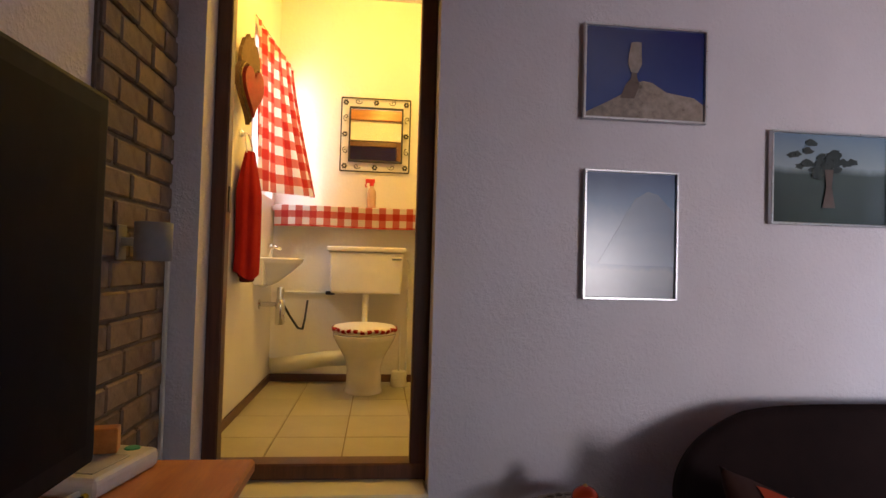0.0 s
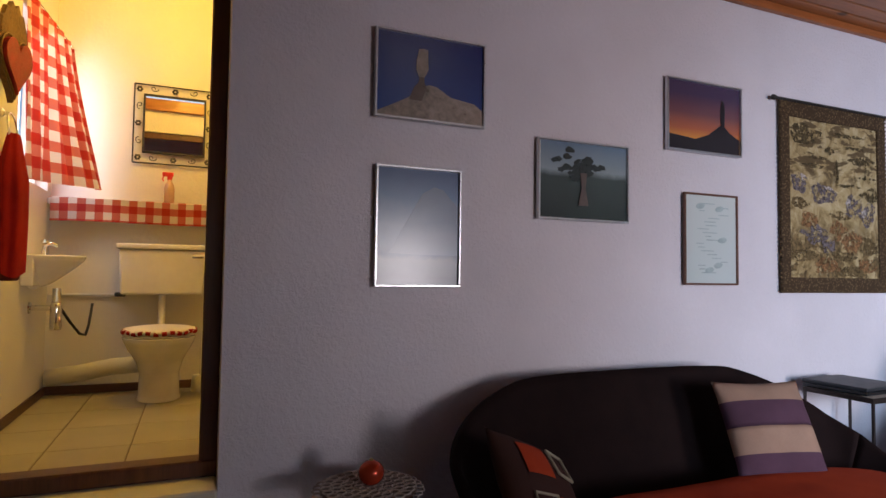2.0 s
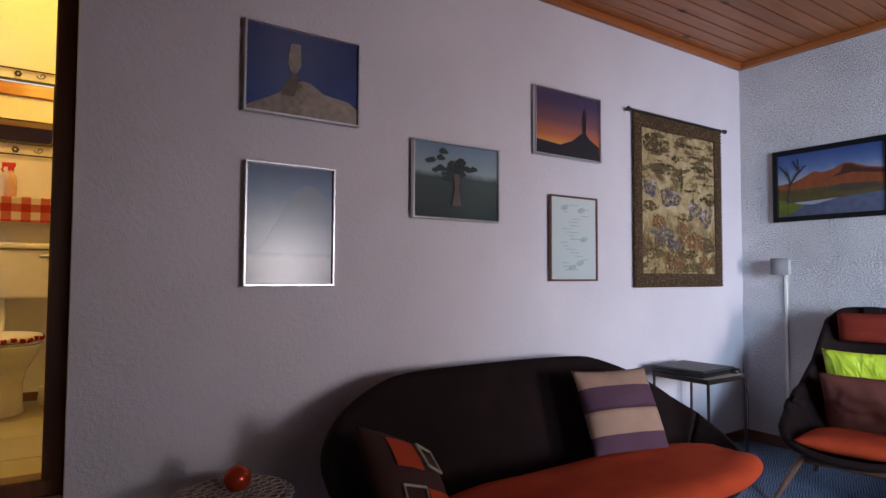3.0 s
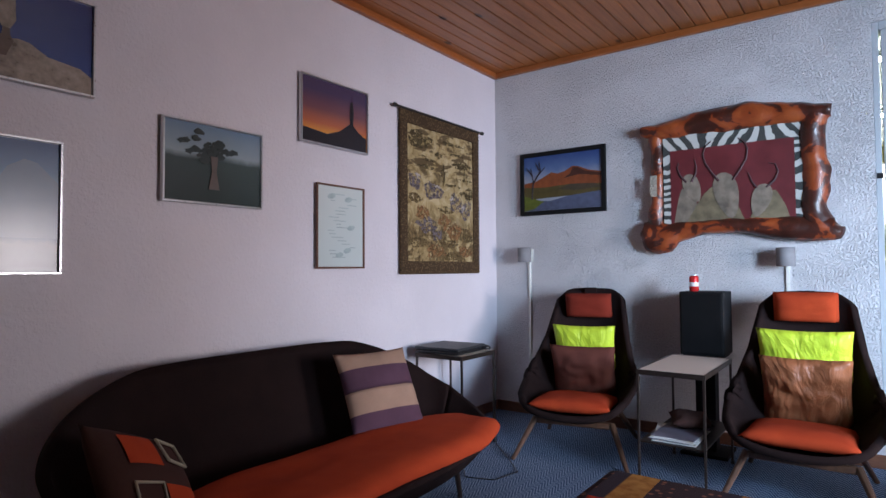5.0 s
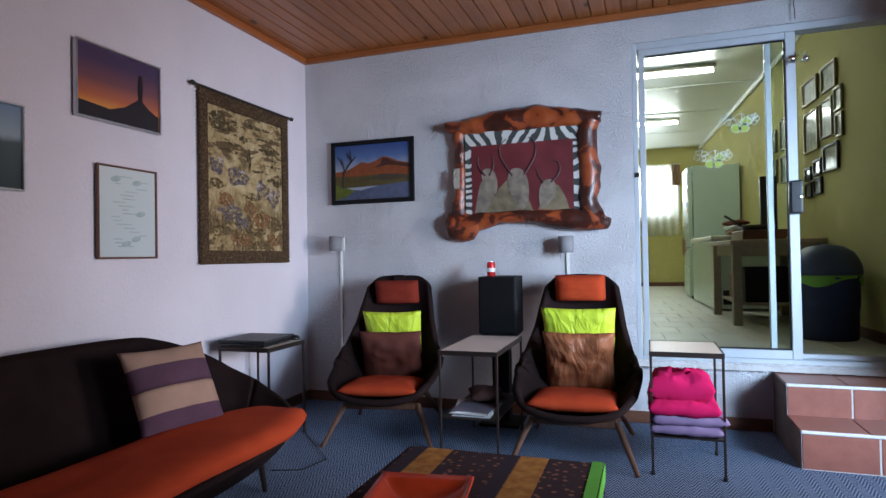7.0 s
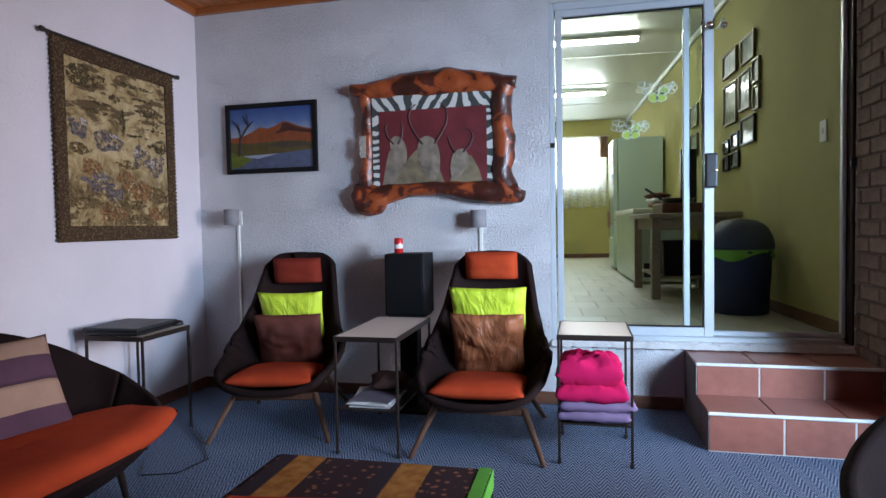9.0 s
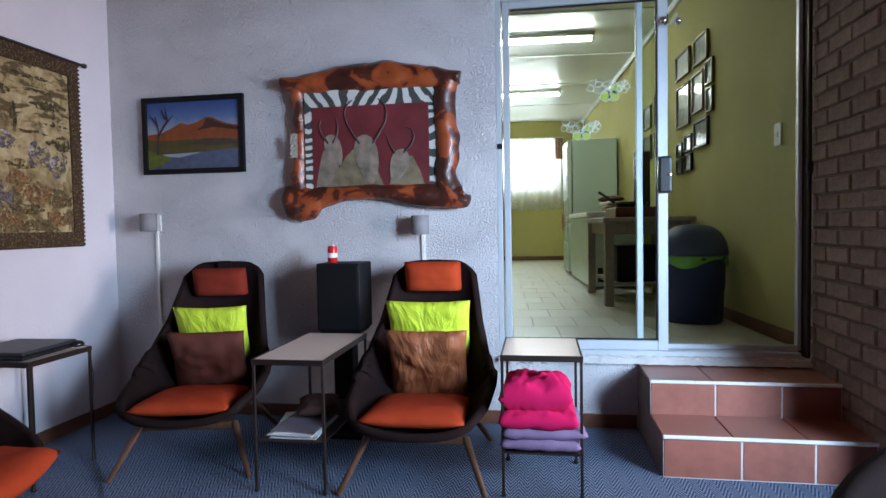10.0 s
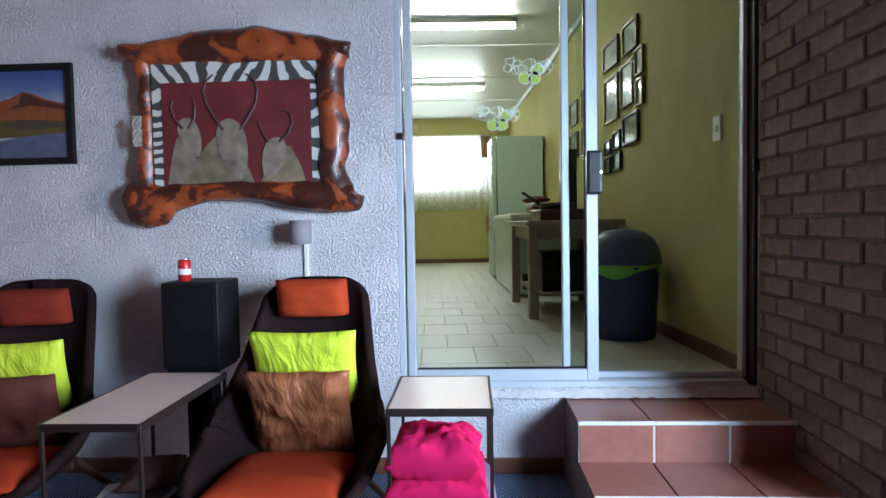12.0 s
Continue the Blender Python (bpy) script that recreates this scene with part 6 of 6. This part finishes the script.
for z0, z1 in ((0.82, 1.10), (0.45, 0.70)):
    part("handle", tube(((0.06, 0.69, z0), (0.06, 0.74, z0 + 0.04), (0.06, 0.74, z1 - 0.04), (0.06, 0.69, z1)), 0.011, 8), M_CHROME, fr, "curved chrome handle")
for i in range(6):
    part("magnet", box(0.0 + 0.08 * (i % 2), 0.05 + 0.08 * (i % 2), 0.691, 0.70, 1.25 + 0.10 * i, 1.32 + 0.10 * i, 0.003), plain("magnet_paint", ((0.3, 0.1, 0.08), (0.1, 0.12, 0.3), (0.6, 0.6, 0.55))[i % 3], 0.5), fr)
dc = part("dish_cloth", sheet(lambda u, v: Vector((0.02 + 0.09 * u, 0.75 + 0.02 * math.sin(u * 9), 0.62 + 0.22 * v + 0.05 * u)), 10, 10), M_TAN)
dc.matrix_world = KM @ pose(5.05, 0.03, ZK)
tagged(solid(dc, 0.004), "checked tan dish cloth hanging on the refrigerator handle", "dish cloth")
kb = kthing("freezer", "low white chest freezer beside the refrigerator", "freezer", 3.1, 0.12, ZK)
part("body", box(0, 1.6, 0, 0.60, 0.03, 0.80, 0.015, None, 2), M_FRIDGE, kb)
part("lid", box(-0.01, 1.61, -0.005, 0.62, 0.803, 0.86, 0.015, None, 2), M_WHITE, kb)
part("grille", box(-0.004, 0.0, 0.10, 0.50, 0.08, 0.24, 0.001), M_BLACK, kb)
ktb = kthing("kitchen_table", "grey weathered wooden kitchen table with square legs", "table", 1.70, 0.04, ZK)
part("tabletop", box(-0.02, 1.12, -0.02, 0.76, 0.735, 0.78, 0.008), M_PEWTER, ktb)
part("apron", box(0.05, 1.05, 0.66, 0.70, 0.63, 0.735, 0.003), M_PEWTER, ktb)
part("apron", box(0.03, 0.07, 0.05, 0.70, 0.63, 0.735, 0.003), M_PEWTER, ktb)
for x in (0.02, 1.02):
    for y in (0.02, 0.66):
        part("leg", box(x, x + 0.075, y, y + 0.075, 0.0, 0.735, 0.004), M_PEWTER, ktb)
part("shelf", box(0.10, 1.02, 0.10, 0.66, 0.18, 0.205, 0.003), M_PEWTER, ktb)
for i, (x, y, w3, d3, h3, m) in enumerate(((0.15, 0.15, 0.35, 0.40, 0.30, M_BLACK_MATT), (0.55, 0.16, 0.40, 0.38, 0.22, M_BASE))):
    cr = kthing("storage_crate", "dark storage crate under the kitchen table", "crate", 1.70 + x, 0.10 + y, ZK + 0.206, "crates")
    part("box", box(0, w3, 0, d3, 0, h3, 0.008), m, cr)
    part("rim", box(-0.008, w3 + 0.008, -0.008, d3 + 0.008, h3 + 0.001, h3 + 0.02, 0.004), m, cr)
tray = kthing("pan_tray", "dark red baking tray on the kitchen table", "tray", 1.78, 0.2, ZK + 0.781)
part("tray", tank(0.26, 0.40, 0.0, 0.09, 0.9, 0.012), plain("brown_enamel", (0.14, 0.05, 0.035), 0.3), tray).matrix_basis = pose(0.32, 0.46, 0)
pan = kthing("frying_pan", "black frying pan with a raised handle", "frying pan", 2.15, 0.46, ZK + 0.874)
part("pan", lathe(((0.10, 0.0), (0.13, 0.006), (0.155, 0.05), (0.15, 0.05), (0.125, 0.012), (0.01, 0.008)), 28), M_BLACK, pan, "", True)
part("handle", tube(((0.0, 0.15, 0.045), (0.0, 0.24, 0.11), (0.0, 0.30, 0.15)), 0.012, 8), M_IRON, pan, "raised handle")
scr = kthing("dark_panel", "thin dark flat panel standing against the kitchen wall", "panel", 2.75, 0.14, ZK + 0.862)
part("panel", box(0, 0.05, 0.0, 0.16, 0.0, 0.60, 0.006), M_BLACK, scr)
part("foot", box(-0.04, 0.09, 0.0, 0.16, -0.08, 0.0, 0.004), M_BLACK, scr)
cld = kthing("tea_towels", "pile of folded cloths on the kitchen freezer", "cloth", 3.12, 0.45, ZK + 0.862)
for i in range(3):
    part("fold", cushion_mesh(0.28, 0.2, 0.07, 0.015, 12, 50 + i), (M_TAN, M_PAPER, M_BROWN_VELVET)[i], cld, "", True).matrix_basis = pose(0.1, 0, 0.035 + 0.05 * i, 90, 0, 12 * i)
bn = kthing("drum_bin", "large blue plastic drum bin with a domed lid and green bag", "bin", 0.97, 0.275, ZK)
bn.scale = (0.95, 0.95, 0.93)
part("drum", lathe(((0.20, 0.0), (0.215, 0.01), (0.222, 0.25), (0.228, 0.27), (0.228, 0.29), (0.232, 0.48), (0.24, 0.50), (0.24, 0.52)), 36), M_BLUEBIN, bn, "dark blue drum", True)
part("bag", sheet(lambda u, v: Vector(((0.244 + 0.012 * math.sin(u * 47) * v) * math.cos(2 * math.pi * u), (0.244 + 0.012 * math.sin(u * 47) * v) * math.sin(2 * math.pi * u), 0.535 - 0.07 * v * (1 + 0.5 * math.sin(u * 19)))), 72, 4), M_LIMEBAG, bn, "green bag edge")
part("lid", lathe(((0.25, 0.522), (0.255, 0.545), (0.24, 0.62), (0.20, 0.70), (0.13, 0.75), (0.01, 0.77)), 36), M_BLUELID, bn, "domed blue-grey lid", True)
part("flap", box(-0.246, -0.20, -0.11, 0.11, 0.56, 0.68, 0.01), M_BLUEBIN, bn, "swing flap").matrix_basis = pose(0, 0, 0, 0, 8, 12)
# frames on the kitchen wall
M_FR1, M_FR2 = plain("dull_gilt", (0.17, 0.14, 0.08), 0.4, 0.4), M_BLACK
M_PHOTO = plain("dim_photo_print", (0.30, 0.31, 0.26), 0.12, 0, 14, 0.6, 0)
frames = ((1.43, 1.76, 2.46, 2.69, 0), (1.88, 2.28, 2.46, 2.69, 0), (1.88, 2.25, 2.01, 2.39, 0), (1.52, 1.81, 2.07, 2.40, 0), (1.31, 1.48, 2.24, 2.44, 0), (1.31, 1.46, 2.02, 2.22, 0), (1.42, 1.76, 1.77, 2.00, 1),
          (2.08, 2.26, 1.75, 1.88, 1), (1.82, 2.02, 1.77, 1.92, 1), (2.08, 2.26, 1.59, 1.73, 1), (1.82, 2.02, 1.60, 1.75, 1), (2.74, 3.05, 2.18, 2.52, 0), (2.74, 3.05, 1.82, 2.12, 0), (3.22, 3.55, 2.20, 2.45, 0), (3.22, 3.55, 1.85, 2.12, 0))
for x0, x1, z0, z1, dark in frames:
    k = kthing("wall_frame", "black-framed small picture on the olive wall" if dark else "gilt-framed photo under glass on the olive wall", "picture", x0, 0.003, z0 + 0.0, "frames on the kitchen wall")
    w3, h3, m = x1 - x0, z1 - z0, (M_FR2 if dark else M_FR1)
    for a in ((0, w3, 0, 0.022), (0, w3, h3 - 0.022, h3), (0, 0.022, 0.022, h3 - 0.022), (w3 - 0.022, w3, 0.022, h3 - 0.022)):
        part("frame", box(a[0], a[1], 0, 0.025, a[2], a[3], 0.003), m, k)
    part("print", box(0.022, w3 - 0.022, 0.004, 0.012, 0.022, h3 - 0.022), M_PHOTO, k)
sw = kthing("light_switch", "cream light switch plate on the olive wall", "light switch", 0.20, 0.001, 1.60)
part("plate", box(0.0, 0.085, 0, 0.010, 0, 0.135, 0.003), M_WHITE, sw)
part("rocker", box(0.03, 0.055, 0.010, 0.016, 0.05, 0.085, 0.002), M_WHITE, sw)
vt = kthing("air_vent", "small square air vent high on the kitchen end wall", "vent", KL - 0.014, 1.78, 2.96)
part("backing", box(0, 0.012, 0, 0.24, 0, 0.16, 0.003), M_KITCHEN_WALL, vt)
for i in range(5):
    part("slat", box(-0.006, 0.0, 0.015, 0.225, 0.02 + 0.028 * i, 0.036 + 0.028 * i, 0.002), M_CREAM, vt)
# lace curtain over the kitchen window
n = N("white_lace", 0.9)
f = n.noise(60, 3)
tlu, trp, mx = n.node("ShaderNodeBsdfTranslucent"), n.node("ShaderNodeBsdfTransparent"), n.node("ShaderNodeMixShader")
tlu.inputs[0].default_value = (0.9, 0.92, 0.95, 1)
n.link(n.ramp(f, (0.35, 0.35), (0.6, 0.9)), mx.inputs[0])
n.link(trp.outputs[0], mx.inputs[1])
n.link(tlu.outputs[0], mx.inputs[2])
n.link(mx.outputs[0], n.t.nodes["Material Output"].inputs[0])
kc = kthing("lace_curtain", "white lace curtain across the kitchen window", "curtain", 0, 0, 0)
part("lace", sheet(lambda u, v: Vector((KL - 0.06 + 0.018 * math.sin(u * 90), WY0 - 0.06 + 2.14 * u, 1.45 + 1.42 * v + 0.02 * math.sin(u * 45) * (v < 0.01))), 120, 6), n.m, kc)
part("rail", tube(((KL - 0.06, 0.40, 2.88), (KL - 0.06, 2.60, 2.88)), 0.01, 8), M_WHITE, kc)
part("side_drape", sheet(lambda u, v: Vector((KL - 0.09 + 0.02 * math.sin(u * 20), 0.42 + 0.16 * u, 2.45 + 0.42 * v)), 20, 6), M_TAN, kc, "beige side drape")

# flower outlines of wire fixed to the glass, and the ornament on the stile
M_DECAL = plain("pale_decal_line", (0.62, 0.68, 0.58), 0.4)
M_DECAL_LIME = plain("lime_decal_tint", (0.34, 0.42, 0.06), 0.4)
for cy, cz, s in ((-0.864, 1.885, 1.0), (-0.712, 1.672, 0.95)):
    fd = thing("flower_decal", "pale flower outline with lime petals stuck to the sliding glass", "decal", (XE + FX + 0.006, cy, cz), 0, "flower decals")
    for i, (dy, dz, r, pet) in enumerate(((0.0, 0.0, 0.034, 5), (-0.075, 0.022, 0.019, 5), (0.078, 0.03, 0.022, 4))):
        for k in range(pet):
            a = 2 * math.pi * k / pet + 0.3 + 0.4 * i
            cy2, cz2 = dy + 1.15 * r * math.cos(a), dz + 1.0 * r * math.sin(a)
            ring = [(cy2 + r * (0.86 + 0.12 * math.sin(3 * q + k)) * math.cos(q), cz2 + r * (0.78 + 0.12 * math.cos(2 * q + k)) * math.sin(q)) for q in [2 * math.pi * j / 14 for j in range(15)]]
            if i == 0 and k in (2, 3, 4):
                part("petal_fill", plate([(y2 * s, z2 * s) for y2, z2 in ring[:-1]], 0.0008, "x"), M_DECAL_LIME, fd, "lime tinted petal")
            part("petal", tube([(-0.001, y2 * s, z2 * s) for y2, z2 in ring], 0.0019, 4), M_DECAL, fd)
        part("stem", tube([(-0.002, y2 * s, z2 * s) for y2, z2 in ((dy, dz), (dy - 0.012, dz + 0.03), (dy - 0.008, dz + 1.7 * r))], 0.0028, 5), M_DECAL, fd)
        part("anther", lathe(((0.001, -0.005), (0.005, 0.0), (0.001, 0.005)), 8, (-0.002, (dy - 0.008) * s, (dz + 1.7 * r) * s)), M_DECAL, fd)
orn = thing("glass_ornament", "small clear glass ornament hung on the door stile", "ornament", (XE - 0.02, MU + 0.01, 2.235))
for i, (dy, dz, r) in enumerate(((0.05, 0.02, 0.018), (0.02, 0.0, 0.026), (-0.02, 0.0, 0.024), (-0.055, -0.005, 0.02), (-0.04, 0.03, 0.015))):
    part("bead", lathe([(r * math.sin(math.pi * k / 8) + 0.0005, -r * math.cos(math.pi * k / 8)) for k in range(9)], 10, (0, dy, dz)), M_CHROME if i % 2 else M_GLASS, orn, "", True)
part("hook", tube(((0.012, 0.0, 0.02), (-0.002, 0.0, 0.035), (-0.002, 0.0, 0.02)), 0.003, 6), M_IRON, orn)
hk = thing("wire_hanger", "thin wire ring and chain hanging below the cornice", "hanger", (XE - 0.03, MU + 0.01, 2.60))
part("ring", tube([(0.03 * math.cos(a), 0.045 * math.sin(a), 0.0) for a in [2 * math.pi * k / 20 for k in range(21)]], 0.0025, 5), M_IRON, hk)
part("chain", tube(((0, 0, 0.0), (0.004, 0.004, -0.04), (-0.002, 0, -0.08), (0, 0, -0.13)), 0.003, 5), M_IRON, hk)

# ---------------------------------------------------------------- bricks and tiles, piece by piece


def piece_mesh(name, sx, sy, sz, bevel, material):
    bm = box(-sx / 2, sx / 2, -sy / 2, sy / 2, -sz / 2, sz / 2, bevel)
    me = bpy.data.meshes.new(name)
    bm.to_mesh(me)
    bm.free()
    me.materials.append(material)
    return me


random.seed(3)


def bricks(parent, axis, plane, a0, a1, z0, z1, sign):
    """Courses of bricks on a wall plane; sign: the way the face looks along its normal."""
    L, H, D = 0.222, 0.075, 0.03
    cut_cache = {}
    row, z = 0, z0
    while z + H <= z1 + 0.02:
        s = a0 - (0.5 * L if row % 2 else 0)
        while s < a1:
            p, q = max(s, a0), min(s + L, a1)
            if q - p > 0.04:
                key = round(q - p, 2)
                if key not in cut_cache:
                    cut_cache[key] = piece_mesh("brick", *((q - p - 0.012, D, H) if axis == "y" else (D, q - p - 0.012, H)), 0.006, M_BRICK)
                o = new("brick", cut_cache[key])
                off = random.uniform(-0.004, 0.004)
                c = plane - sign * (D / 2 - 0.012 + off)
                o.matrix_world = pose((p + q) / 2 if axis == "y" else c, c if axis == "y" else (p + q) / 2, z + H / 2, random.uniform(-1, 1), random.uniform(-0.8, 0.8), random.uniform(-0.7, 0.7))
                o.parent = parent
            s += L
        z += 0.0855
        row += 1


bricks(brick_w, "x", XW - 0.012, 1.645, YN - 0.002, 0.0, ZC - 0.09, 1)
bricks(brick_s, "y", YBR - 0.012, XBR + 0.01, XE - 0.004, 0.0, ZC - 0.09, 1)
bricks(brick_s, "x", XBR + 0.012, -2.29, YBR - 0.012, 0.0, ZC - 0.09, -1)


def tiles(parent, x0, x1, y0, y1, z, sx, sy, ox, oy, material, m=None, bond=0.0):
    me_cache = {}
    i, x = 0, ox
    while x < x1:
        y = oy - (bond * sy if i % 2 else 0)
        while y < y1:
            a, b2, c, d = max(x, x0), min(x + sx, x1), max(y, y0), min(y + sy, y1)
            if b2 - a > 0.03 and d - c > 0.03:
                key = (round(b2 - a, 3), round(d - c, 3))
                if key not in me_cache:
                    me_cache[key] = piece_mesh("tile", key[0] - 0.006, key[1] - 0.006, 0.008, 0.0015, material)
                o = new("tile", me_cache[key])
                o.matrix_world = (m or Matrix()) @ pose((a + b2) / 2, (c + d) / 2, z - 0.004 + random.uniform(-0.0004, 0.0004))
                o.parent = parent
                if m is not None:
                    o.matrix_parent_inverse = parent.matrix_world.inverted()
            y += sy
        x += sx
        i += 1


tiles(tfloor, TX0, TX1, 2.43, TY1, ZT + 0.002, 0.329, 0.398, -0.551, 2.157, M_TILE_T)
tiles(kfloor, -0.02, KL - 0.015, 0.015, 2.9, ZK + 0.002, 0.42, 0.31, -0.12, -0.10, M_TILE_K, KM, 0.5)
